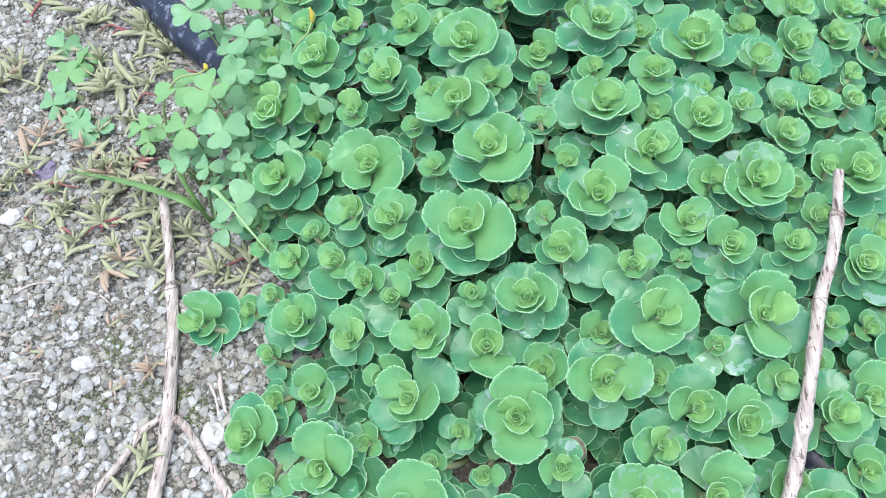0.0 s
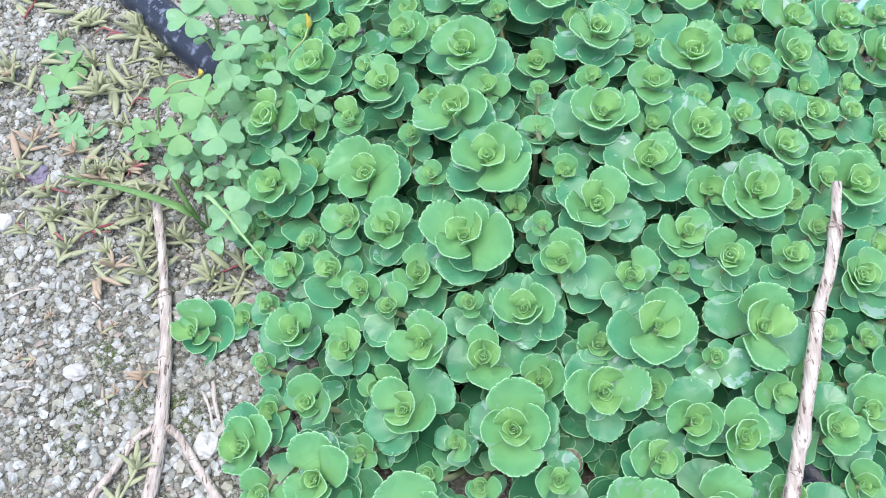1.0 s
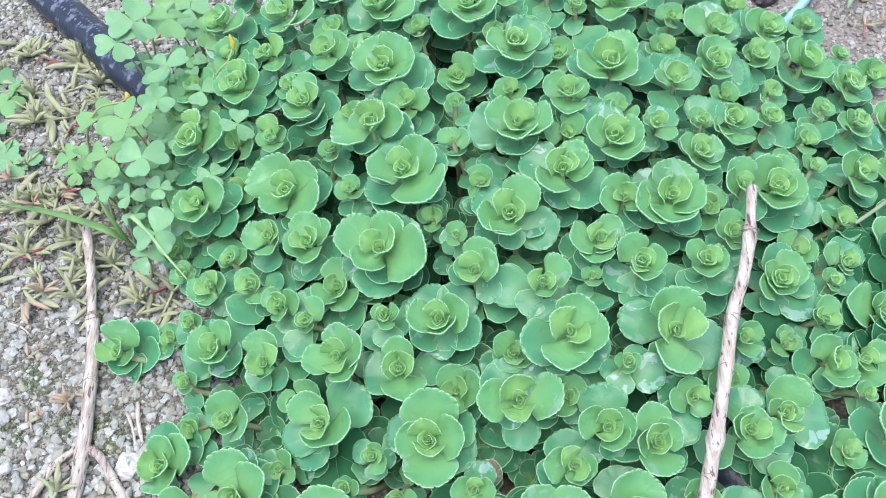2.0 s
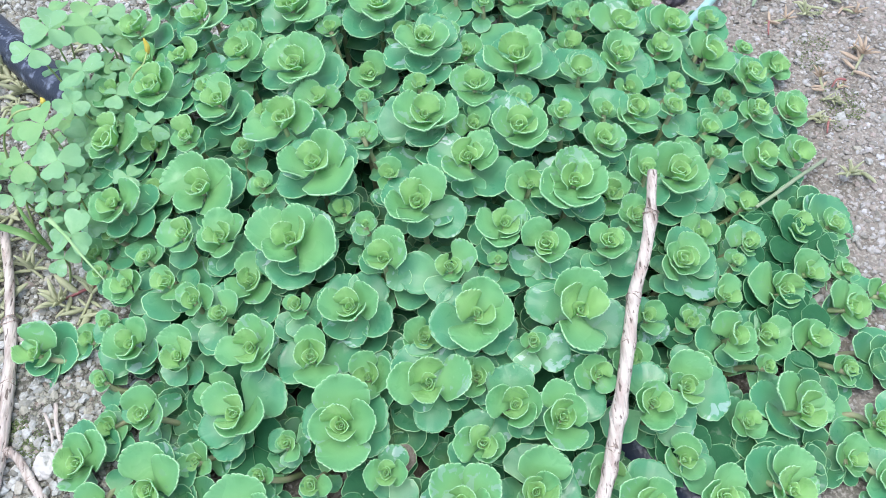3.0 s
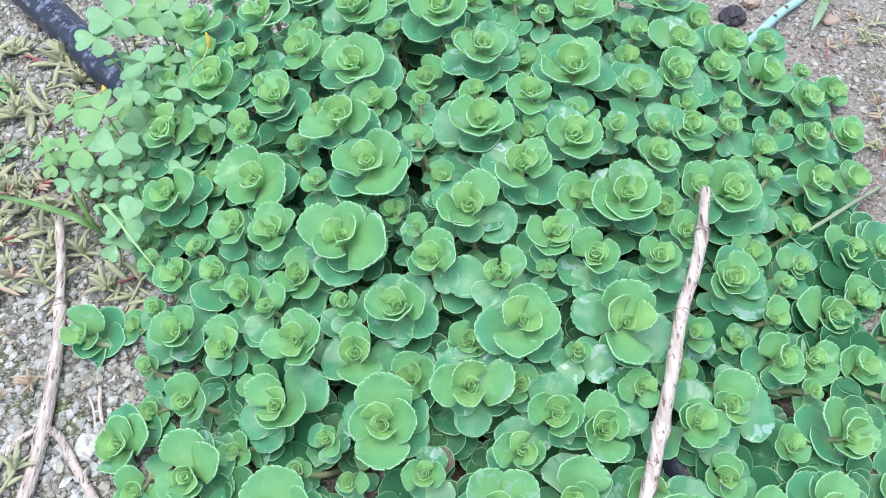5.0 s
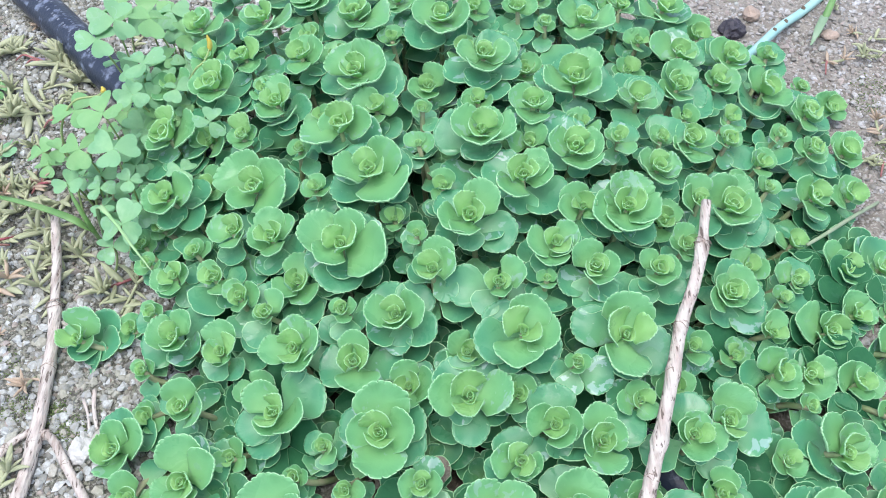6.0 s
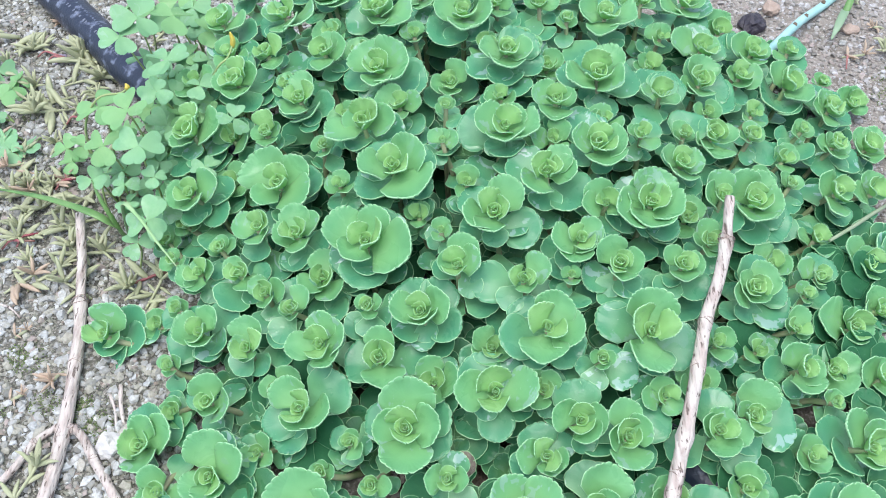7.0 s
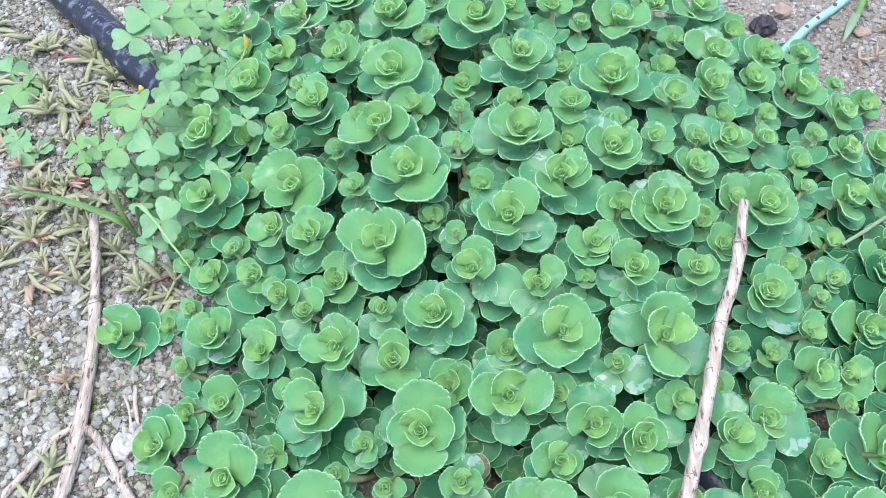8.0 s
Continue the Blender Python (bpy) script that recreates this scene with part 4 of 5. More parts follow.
plant(111.3, 352.7, 59.4, 3.2, "o", 241, 10, 9.4, "m", 320, 31, 7.8, "m", 87, 26, 7.8)
plant(14.1, 340.9, 72.8, 3.2, "m", 216, 31, 9.6, "m", 321, 26, 10.6, "m", 271, 27, 10.4)
plant(-24.6, 350.1, 70.4, 3.6, "m", 226, 31, 11.3, "m", 312, 20, 14.0, "m", 275, 25, 12.8, "o", 342, 10, 12.3)
plant(85.3, 362.2, 66.7, 4.0, "m", 216, 27, 13.8, "m", 320, 32, 12.4, "m", 264, 26, 14.0, "o", 2, 3, 14.3)
plant(118.8, 378.7, 56.9, 4.2, "m", 216, 24, 15.0, "m", 320, 33, 12.5, "m", 261, 25, 14.7)
plant(52.2, 357.5, 72.8, 3.9, "m", 213, 30, 12.6, "m", 320, 29, 12.7, "m", 268, 26, 13.5, "o", 358, 4, 13.0)
plant(25.0, 356.7, 74.4, 3.9, "m", 215, 30, 12.2, "m", 323, 28, 12.9, "m", 271, 26, 13.3)
plant(-5.1, 361.5, 73.3, 3.9, "m", 215, 32, 12.0, "m", 320, 26, 14.0, "m", 274, 26, 13.8, "o", 344, 11, 12.7)
plant(-50.4, 374.1, 66.1, 4.1, "m", 210, 32, 11.7, "m", 321, 22, 15.4, "m", 278, 25, 14.5)
plant(-65.9, 367.7, 61.6, 3.5, "m", 207, 30, 9.7, "m", 325, 22, 12.4, "m", 278, 23, 12.1)
plant(-90.0, 253.0, 17.0, 2.3, "m", 100, 26, 8.0, "m", 350, 28, 7.5, "m", 225, 30, 7.0, "o", 40, 6, 12.5, "o", 160, 4, 11.5, "o", 285, 8, 13.0)
plant(-82.0, 257.0, 22.0, 2.4, "m", 100, 26, 8.0, "m", 350, 28, 7.5, "m", 225, 30, 7.0, "o", 40, 6, 12.5, "o", 160, 4, 11.5, "o", 285, 8, 13.0)
plant(-89.0, 215.0, 10.0, 2.3, "m", 100, 26, 8.0, "m", 350, 28, 7.5, "m", 225, 30, 7.0, "o", 40, 6, 12.5, "o", 160, 4, 11.5, "o", 285, 8, 13.0)
younger_plants(80)
dry_leaf = new("dry_leaf", sedum_leaf_mesh("dry_leaf", 63, plain_material("withered_leaf", (0.15, 0.13, 0.11), (0.24, 0.22, 0.19), 6.0, 0.8, 0.4, 0.01), 0.8, 0.05, -0.1, 0.04, 0.04, 30, 5))
dry_leaf.matrix_world = leaf_pose(mm(28.5, 144.0, 8.0), 84, 30, 0.013)
tagged(dry_leaf, "withered greyish brown leaf under the sedum", "leaf")
fill_mat(170)


# ---- wood sorrel ----
def leaflet_mesh(name, seed, material):
    """A heart-shaped leaflet, one unit long along x, notched at the end and folded along its middle."""
    rng = random.Random(seed)
    half = [(0.0, 0.02), (0.16, 0.22), (0.33, 0.40), (0.52, 0.54), (0.72, 0.60), (0.89, 0.56), (0.98, 0.42), (1.0, 0.26), (0.96, 0.11), (0.90, 0.0)]
    fold, droop = rng.uniform(0.12, 0.28), rng.uniform(0.05, 0.22)
    verts, faces = [], []

    def add(x, y, dz=0.0):
        verts.append((x, y, fold * abs(y) - droop * x * x + 0.02 * math.sin(6 * x + seed) + dz))
        return len(verts) - 1

    for dz, turn_over in ((0.0, False), (-0.018, True)):
        mid = [add(0.90 * k / 9, 0, dz) for k in range(10)]
        for sign in (1, -1):
            edge = [add(x, y * sign * (1 + 0.04 * rng.uniform(-1, 1)), dz) for x, y in half]
            inner = [add(0.45 * x + 0.55 * 0.90 * k / 9, 0.5 * y * sign, dz) for k, (x, y) in enumerate(half)]
            for k in range(9):
                for a, b in ((mid, inner), (inner, edge)):
                    f = (a[k], a[k + 1], b[k + 1], b[k])
                    faces.append(f if (sign < 0) != turn_over else f[::-1])
    me = mesh_of(name, verts, [f[::-1] for f in faces], [material])
    return me


LEAFLETS = {m.name: [leaflet_mesh("leaflet", k, m) for k in range(4)] for m in (CLOVER_LEAF, YOUNG_CLOVER)}
CLOVERS = []


def clover(x, y, z, size, angle, material=CLOVER_LEAF):
    rng = random.Random(900 + len(CLOVERS))
    top = Vector(mm(x, y, z))
    foot = Vector((top.x + rng.uniform(-0.008, 0.012), top.y + rng.uniform(-0.004, 0.012), -0.001))
    tint = "yellowish green" if material is YOUNG_CLOVER else "soft green"
    low = "low over gravel" if z < 16 else "on a thin upright stalk"
    root = thing("clover_leaf", foot, f"{tint} three-lobed wood sorrel leaf {low}", "clover", "wood sorrel")
    t = top - foot
    child("stalk", tube_mesh("stalk", [(0, 0, 0), t * 0.5 + Vector((rng.uniform(-0.003, 0.003), 0.002, 0.002)), t], [0.0006, 0.00045, 0.0004], CLOVER_STALK, 6, 4), root, Matrix(), "thin pale green stalk")
    lean = Euler((rng.uniform(0.0, 0.5), rng.uniform(-0.3, 0.3), 0)).to_matrix().to_4x4()
    for k in range(3):
        child("leaflet", rng.choice(LEAFLETS[material.name]), root, Matrix.Translation(t) @ lean @ leaf_pose((0, 0, 0), angle + 120 * k + rng.uniform(-9, 9), rng.uniform(-14, 20), size / 1000 * rng.uniform(0.84, 1.0), rng.uniform(-22, 22), rng.uniform(0.82, 0.96)))
    CLOVERS.append(root)


clover(-117.0, 336.0, 56, 10.6, 70)
clover(-110.0, 344.0, 60, 11.4, 80)
clover(-96.0, 349.0, 57, 10.7, 50, YOUNG_CLOVER)
clover(-94.0, 320.0, 55, 10.2, 25)
clover(-97.0, 317.0, 46, 7.4, 100)
clover(-105.0, 291.0, 53, 10.8, 100, YOUNG_CLOVER)
clover(-122.0, 303.0, 44, 11.7, 70, YOUNG_CLOVER)
clover(-99.0, 276.0, 47, 10.3, 30)
clover(-79.0, 309.0, 50, 7.1, 30)
clover(-61.0, 286.0, 52, 8.1, 80)
clover(-119.0, 288.0, 36, 10.1, 270, YOUNG_CLOVER)
clover(-170.0, 321.0, 5, 7.7, 90)
clover(-124.0, 278.0, 26, 6.5, 90)
clover(-99.0, 245.0, 23, 7.3, 135)
clover(-94.0, 250.0, 31, 10.8, 65)
clover(-93.0, 267.0, 38, 5.5, 30)
clover(-95.0, 301.0, 54, 7.5, 100)
clover(-148.0, 312.0, 12, 7.9, 60, YOUNG_CLOVER)
clover(-137.0, 307.0, 18, 7.2, 20, YOUNG_CLOVER)
clover(-182.0, 324.0, 6, 7.8, 100)
clover(-188.0, 368.0, 6, 7.7, 0, YOUNG_CLOVER)
clover(-99.0, 288.0, 38, 8.1, 60)
clover(-86.0, 290.0, 40, 7.1, 200)
clover(-88.0, 259.0, 30, 7.7, 300)
clover(-109.0, 273.0, 28, 7.1, 10)
clover(-92.0, 311.0, 44, 7.3, 330)
clover(-80.0, 346.0, 50, 8.6, 20, YOUNG_CLOVER)
clover(-113.0, 344.0, 38, 7.8, 90)
clover(-201.0, 377.0, 5, 9.9, 20)
clover(-190.0, 364.0, 5, 7.4, 70, YOUNG_CLOVER)
clover(-196.0, 336.0, 6, 8.3, 150)
clover(-193.0, 342.0, 6, 6.6, 0)
clover(-182.0, 326.0, 6, 7.0, 40)
clover(-177.0, 317.0, 6, 6.3, 300)
clover(-145.0, 307.0, 9, 6.6, 30, YOUNG_CLOVER)
clover(-193.0, 355.0, 6, 9.0, 100, YOUNG_CLOVER)
clover(-118.0, 371.0, 48, 9.9, 60, YOUNG_CLOVER)
clover(-92.0, 367.0, 48, 9.1, 20)
clover(-100.0, 375.0, 48, 9.8, 90, YOUNG_CLOVER)
clover(-68.7, 381.3, 40, 8.6, 60)
clover(-64.5, 374.8, 48, 9.5, 10)
clover(-40.4, 372, 50, 9.3, 30)
clover(-38.8, 367.2, 52, 8.7, 50)
clover(-104.2, 370.5, 40, 9.7, 200)
clover(-73.1, 272.5, 38, 6.7, 60)
clover(-88.3, 330.6, 36, 8, 100)


def more_clovers():
    """Smaller leaves filling the sorrel clump beside the hose."""
    rng = random.Random(23)
    for k in range(40):
        x, y = rng.uniform(-128, -88), rng.uniform(258, 350)
        if x < -108 and not 285 < y < 325:
            continue
        clover(x, y, rng.uniform(12, 34), rng.uniform(5.5, 8.5), rng.uniform(0, 360), YOUNG_CLOVER if rng.random() < 0.25 else CLOVER_LEAF)
    for k in range(34):
        clover(rng.uniform(-104, -66), rng.uniform(298, 372), rng.uniform(26, 42), rng.uniform(6.0, 9.0), rng.uniform(0, 360), YOUNG_CLOVER if rng.random() < 0.25 else CLOVER_LEAF)


more_clovers()


def flower_bud(line, bud_length, label):
    pts = [Vector(mm(*p)) for p in line]
    root = thing("flower_bud", pts[-1], label, "flower bud")
    pts = [p - pts[-1] for p in pts]
    child("stalk", tube_mesh("stalk", pts, [0.0004, 0.0006], CLOVER_STALK, 6, 5), root, Matrix())
    b = bud_length / 1000
    tip = pts[0]
    child("bud", tube_mesh("bud", [tip - Vector((0, 0, 0.2 * b)), tip + Vector((0.0004, 0.0006, 0.35 * b)), tip + Vector((0, 0.001, b))], [0.0006, 0.0011, 0.0012, 0.0008, 0.0003], BUD_YELLOW, 8, 5, 0.15), root, Matrix(), "closed yellow petals")


flower_bud([(-64.5, 320.5, 62), (-66.5, 316, 59), (-72, 314, 54), (-82, 320, 30), (-84, 324, 0)], 6, "closed yellow wood sorrel bud on a thin stalk")
flower_bud([(-109.6, 307.4, 50), (-112, 305, 50), (-122, 303.6, 48), (-132, 304, 30), (-134, 306, 0)], 2.4, "small yellowish wood sorrel bud on a pale stalk")


# ---- narrow-leaved stonecrop sprigs ----
def finger_mesh(name, seed, material):
    rng = random.Random(seed)
    bend = rng.uniform(0.02, 0.16)
    return tube_mesh(name, [(0, 0, 0), (0.35, 0.02, bend * 0.5), (0.7, rng.uniform(-0.05, 0.05), bend), (1.0, 0.0, bend * 0.6)], [0.07, 0.100, 0.115, 0.105, 0.075, 0.022], material, 7, 2, 0.06, seed, 0.8)


FINGERS = {m.name: [finger_mesh("leaf", 70 + k, m) for k in range(4)] for m in (SPRIG_LEAF, PINK_LEAF)}
SPRIGS = []


def sprig(x, y, size, material=SPRIG_LEAF):
    rng = random.Random(300 + len(SPRIGS))
    tint = "reddish tan" if material is PINK_LEAF else "pale olive"
    root = thing("stonecrop_sprig", (x / 1000, y / 1000, 0.0), f"{tint} stonecrop sprig with finger-like leaves on gravel", "succulent", "stonecrop sprigs")
    # a trailing stem with a star of leaves at its tip and a few along it
    run = rng.uniform(0, 2 * math.pi)
    along = Vector((math.cos(run), math.sin(run), 0)) * size / 1000 * rng.uniform(0.8, 1.7)
    top = Vector((0, 0, rng.uniform(0.0025, 0.005)))
    stem = child("stem", tube_mesh("stem", [-along + Vector((0, 0, 0.0006)), -along * 0.55 + Vector((0, 0, 0.0022)), top * 0.8 - along * 0.15, top], [0.0006, 0.0007], RED_STEM if rng.random() < 0.07 else SPRIG_LEAF, 6, 3), root, Matrix())
    count = rng.randint(8, 13)
    tip_over = Matrix.Translation(top) @ Matrix.Rotation(radians(rng.uniform(4, 30)), 4, Vector((-math.sin(run), math.cos(run), 0))) @ Matrix.Translation(-top)
    for k in range(count):
        length = size / 1000 * rng.uniform(0.6, 1.3) * (1.0 - 0.3 * k / count)
        if k < count * 0.28:
            at, rise = -along * rng.uniform(0.15, 0.95) + Vector((0, 0, 0.0022)), rng.uniform(-2, 22)
            where = leaf_pose(at, math.degrees(run) + rng.choice((-1, 1)) * rng.uniform(25, 110), rise, length, 0, rng.uniform(0.85, 1.15))
        else:
            where = tip_over @ leaf_pose(top, k * 137.5 + rng.uniform(-20, 20), 12 + 56 * (k / count) ** 1.6 + rng.uniform(-8, 16), length, 0, rng.uniform(0.7, 1.0))
        child("leaf", rng.choice(FINGERS[material.name]), stem if k < count * 0.28 else root, where)
    SPRIGS.append(root)


sprig(-174.1, 351.8, 15.9)
sprig(-161.5, 387.3, 16.5)
sprig(-185.1, 397.3, 13.0)
sprig(-147.8, 373.8, 12.3)
sprig(-187.6, 327.7, 10.1, PINK_LEAF)
sprig(-198.3, 317.3, 11.8, PINK_LEAF)
sprig(-218.3, 358.0, 10.8)
sprig(-199.3, 298.1, 10.9)
sprig(-154.0, 350.7, 9.7)
sprig(-148.3, 301.7, 9.5, PINK_LEAF)
sprig(-169.3, 292.8, 12.2)
sprig(-184.0, 285.7, 11.2)
sprig(-155.0, 284.5, 11.9)
sprig(-142.7, 272.2, 11.6)
sprig(-169.8, 256.8, 9.6)
sprig(-134.0, 242.3, 12.5)
sprig(-121.1, 258.9, 10.2)
sprig(-106.2, 237.8, 10.8)
sprig(-126.2, 192.7, 7.6, PINK_LEAF)
sprig(-121.9, 156.2, 10.7)
sprig(-122.4, 290.8, 9.2)
sprig(-161.0, 271.9, 10.2)
sprig(-188.7, 265.2, 8.3)
sprig(-205.7, 291.6, 9.3)
sprig(-176.8, 309.2, 9.3, PINK_LEAF)
sprig(-159.5, 326.3, 9.4)
sprig(-226.2, 354.4, 10.8)
sprig(-146.5, 358.3, 8.6)
sprig(243.8, 384.2, 8.2)
sprig(268.8, 382.0, 8.0, PINK_LEAF)
sprig(232.5, 379.9, 7.2, PINK_LEAF)
sprig(227.1, 306.5, 6.8)
sprig(235.7, 335.7, 7.4, PINK_LEAF)
sprig(227.8, 271.7, 9.0)
sprig(263.5, 396.4, 9.7)
sprig(261.5, 349.9, 9.1, PINK_LEAF)
sprig(-152.7, 394.2, 12.1)
sprig(-221.5, 419.0, 12.3)
sprig(-177.5, 275.5, 11.0)
sprig(-198.6, 384.2, 10.9)

sprig(-124.0, 260.0, 10)
sprig(-105.0, 241.0, 12)
sprig(-138.0, 250.0, 12)
sprig(-93.0, 241.0, 9)
sprig(-135.0, 260.0, 9)
sprig(-159.0, 265.0, 10)
sprig(-174.0, 346.0, 14)
sprig(-160.0, 392.0, 12)
sprig(-189.0, 397.0, 12)
sprig(-147.0, 385.0, 10)


def more_sprigs():
    rng = random.Random(19)
    for k in range(22):
        x, y = rng.uniform(-235, -95), rng.uniform(225, 420)
        if math.hypot(x + 193, y - 295) < 20 or math.hypot(x + 200, y - 268) < 16:
            continue
        sprig(x, y, rng.uniform(6.0, 13.0), PINK_LEAF if rng.random() < 0.3 else SPRIG_LEAF)
    for k in range(13):
        x, y = rng.uniform(-215, -130), rng.uniform(245, 300)
        if math.hypot(x + 193, y - 297) < 15 or math.hypot(x + 200, y - 268) < 14:
            continue
        sprig(x, y, rng.uniform(5.5, 10.5), PINK_LEAF if rng.random() < 0.2 else SPRIG_LEAF)
    for x, y in ((-135.4, 186.6), (-142.3, 216.4), (-168, 222), (-176, 204)):
        sprig(x, y, 4.2, PINK_LEAF)
    for k in range(8):
        sprig(rng.uniform(215, 280), rng.uniform(270, 430), rng.uniform(3.2, 5.2), PINK_LEAF if rng.random() < 0.5 else SPRIG_LEAF)


more_sprigs()


# ---- dry sticks ----
def stick(name, label, lines):
    """A dry stick: a main stem with swollen nodes, and any side branches as parts of it."""
    root = thing(name, mm(*lines[0][1][0]), label, "stick")
    for part_name, points, radius, knots in lines:
        pts = [Vector(mm(*p)) - root.location for p in points]
        count = 48
        radii = []
        for k in range(count):
            u = k / (count - 1)
            swell = sum((0.42, 0.14, 0.20)[i % 3] * math.exp(-((u - at) / 0.014) ** 2) for i, at in enumerate(knots))
            radii.append(radius / 1000 * ((0.78 if u < knots[0] and part_name == "stem" else 0.93) + 0.12 * u + swell))
        body = child(part_name, tube_mesh(part_name, pts, radii, BARK, 12, 12, 0.07, len(points)), root, Matrix())
        line = smooth_line(pts, 12)
        for at in knots:
            k = min(max(int(at * (len(line) - 1)), 1), len(line) - 2)
            way = (line[k + 1] - line[k - 1]).normalized()
            turn_to = way.to_track_quat("Z", "Y").to_matrix().to_4x4()
            for shift, big in (((-0.55, 1.22), (-0.1, 1.34), (0.4, 1.26)) if at == knots[0] else ((-0.28, 1.08), (0.22, 1.14))):
                child("node_ring", NODE_RING, body, Matrix.Translation(line[k] + way * shift * radius / 1000) @ turn_to @ Matrix.Rotation(shift * 9 + k, 4, "Z") @ Matrix.Scale(radius / 1000 * big, 4), "dark cracked ring round the stem")


def ring_mesh():
    rng = random.Random(8)
    verts, faces = [], []
    for k in range(20):
        a = 2 * math.pi * k / 20
        wob = 0.17 * math.sin(2 * a + 1) + rng.uniform(-0.09, 0.09)
        broad = rng.uniform(0.02, 0.10)
        for r, z in ((0.95, -broad), (rng.uniform(0.99, 1.06), 0.0), (0.95, broad)):
            verts.append((r * math.cos(a), r * math.sin(a), z + wob))
    for k in range(20):
        for s in range(2):
            a, b = k * 3 + s, ((k + 1) % 20) * 3 + s
            faces.append((a, b, b + 1, a + 1))
    return mesh_of("node_ring", verts, faces, [NODE])


NODE = plain_material("node_bark", (0.07, 0.048, 0.040), (0.46, 0.37, 0.33), 4.0, 0.9)
NODE_RING = ring_mesh()
stick("dry_stick", "bleached dry plant stick lying across the sedum mat", [
    ("stem", [(128.4, 234.8, 55.4), (124.4, 216.9, 52), (119.4, 201.2, 49), (113.0, 186.5, 45.5), (108.5, 170.3, 42), (101.1, 146.8, 36), (96.3, 131.8, 31), (91.9, 121.7, 28), (84, 104, 22), (60, 60, 4)], 2.3, (0.115, 0.335, 0.445, 0.555, 0.63, 0.68))])
stick("dry_stick", "forked bleached dry stick lying on gravel", [
    ("stem", [(-131.5, 270.9, 13), (-127.4, 250.6, 8), (-124.4, 232.7, 5), (-120.9, 214.2, 3.5), (-118.6, 196.2, 3.5), (-116.3, 172.6, 3.5), (-115.7, 156.5, 3.5), (-116.1, 141.3, 3.5), (-117, 120, 3.5)], 2.55, (0.28, 0.47, 0.66)),
    ("branch", [(-114.6, 172.6, 3.5), (-109.5, 169.3, 3.5), (-102.9, 160.0, 2.5), (-95.5, 149.9, 2.0), (-84, 134, 2.0)], 1.7, (0.12, 0.5)),
    ("branch", [(-118, 174, 3.0), (-125.4, 167.9, 2.5), (-128.9, 160.9, 2.2), (-133.7, 152.2, 2.0), (-145, 134, 2.0)], 1.4, (0.3,))])


# ---- hose, tube, blades and stones ----
HOSE_LINE = [Vector(mm(*p)) for p in ((-900, 1150, 9), (-520, 780, 9), (-330, 602, 9), (-216, 470, 9.2), (-187, 437, 9.2), (-157, 402, 9.2), (-131, 371, 9.2), (-106, 347, 9), (-50, 300, 9), (20, 232, 5), (70, 192, 4), (101, 163.1, 4), (135, 120, 4), (190, 40, 6), (420, -260, 9), (700, -700, 9))]
hose = new("hose", tube_mesh("hose", HOSE_LINE, [0.0091, 0.0091], HOSE, 20, 10))
tagged(hose, "scuffed black rubber hose with worn pale printing, lying on the ground", "hose")


def print_hose():
    """Two worn rows of pale printed dashes along the top of the hose."""
    rng = random.Random(77)
    ink = plain_material("worn_print", (0.05, 0.06, 0.09), (0.22, 0.25, 0.31), 900.0, 0.6, 0.1, 0.0002)
    dash = bmesh.new()
    bmesh.ops.create_cube(dash, size=1.0)
    bmesh.ops.bevel(dash, geom=dash.edges[:], offset=0.12, segments=1, affect="EDGES")
    me = bpy.data.meshes.new("printed_dash")
    dash.to_mesh(me)
    dash.free()
    me.materials.append(ink)
    line = [p for p in smooth_line(HOSE_LINE, 10) if -0.23 < p.x < -0.13]
    for a, b in zip(line, line[1:]):
        way = (b - a).normalized()
        side = way.cross(Vector((0, 0, 1))).normalized()
        steps = max(1, round((b - a).length / 0.0023))
        for n in range(steps):
            for turn, wide in ((radians(-9), 0.0011), (radians(17), 0.0018)):
                if rng.random() < 0.38:
                    continue
                out = (Vector((0, 0, 1)) * math.cos(turn) + side * math.sin(turn)).normalized()
                across = way.cross(out).normalized()
                m = Matrix((way, across, out)).transposed().to_4x4()
                m.translation = a.lerp(b, (n + 0.5) / steps) + out * 0.00908
                child("printed_dash", me, hose, m @ Matrix.Diagonal((rng.uniform(0.0007, 0.0013), wide * rng.uniform(0.7, 1.1), 0.00016, 1)))


print_hose()
tube = new("tube", tube_mesh("tube", [mm(*p) for p in ((168, 354, 18), (178, 366, 17), (190, 383, 12.5), (206, 404, 8), (230, 430, 3), (290, 494, 2.5))], [0.0022, 0.0022], TUBE, 12, 6))
tagged(tube, "thin turquoise plastic tube with dirt specks", "tube")
for k, (x, y, z) in enumerate(((208.5, 406, 9.4), (200, 396, 11.6), (222, 421.5, 6.4))):
    child("dirt_spot", mesh_of("dirt_spot", [v * Vector((0.0016, 0.0012, 0.0007)).length * 0.6 for v in ICO], ICO_FACES, [DIRT]), tube, Matrix.Translation(mm(x, y, z)))


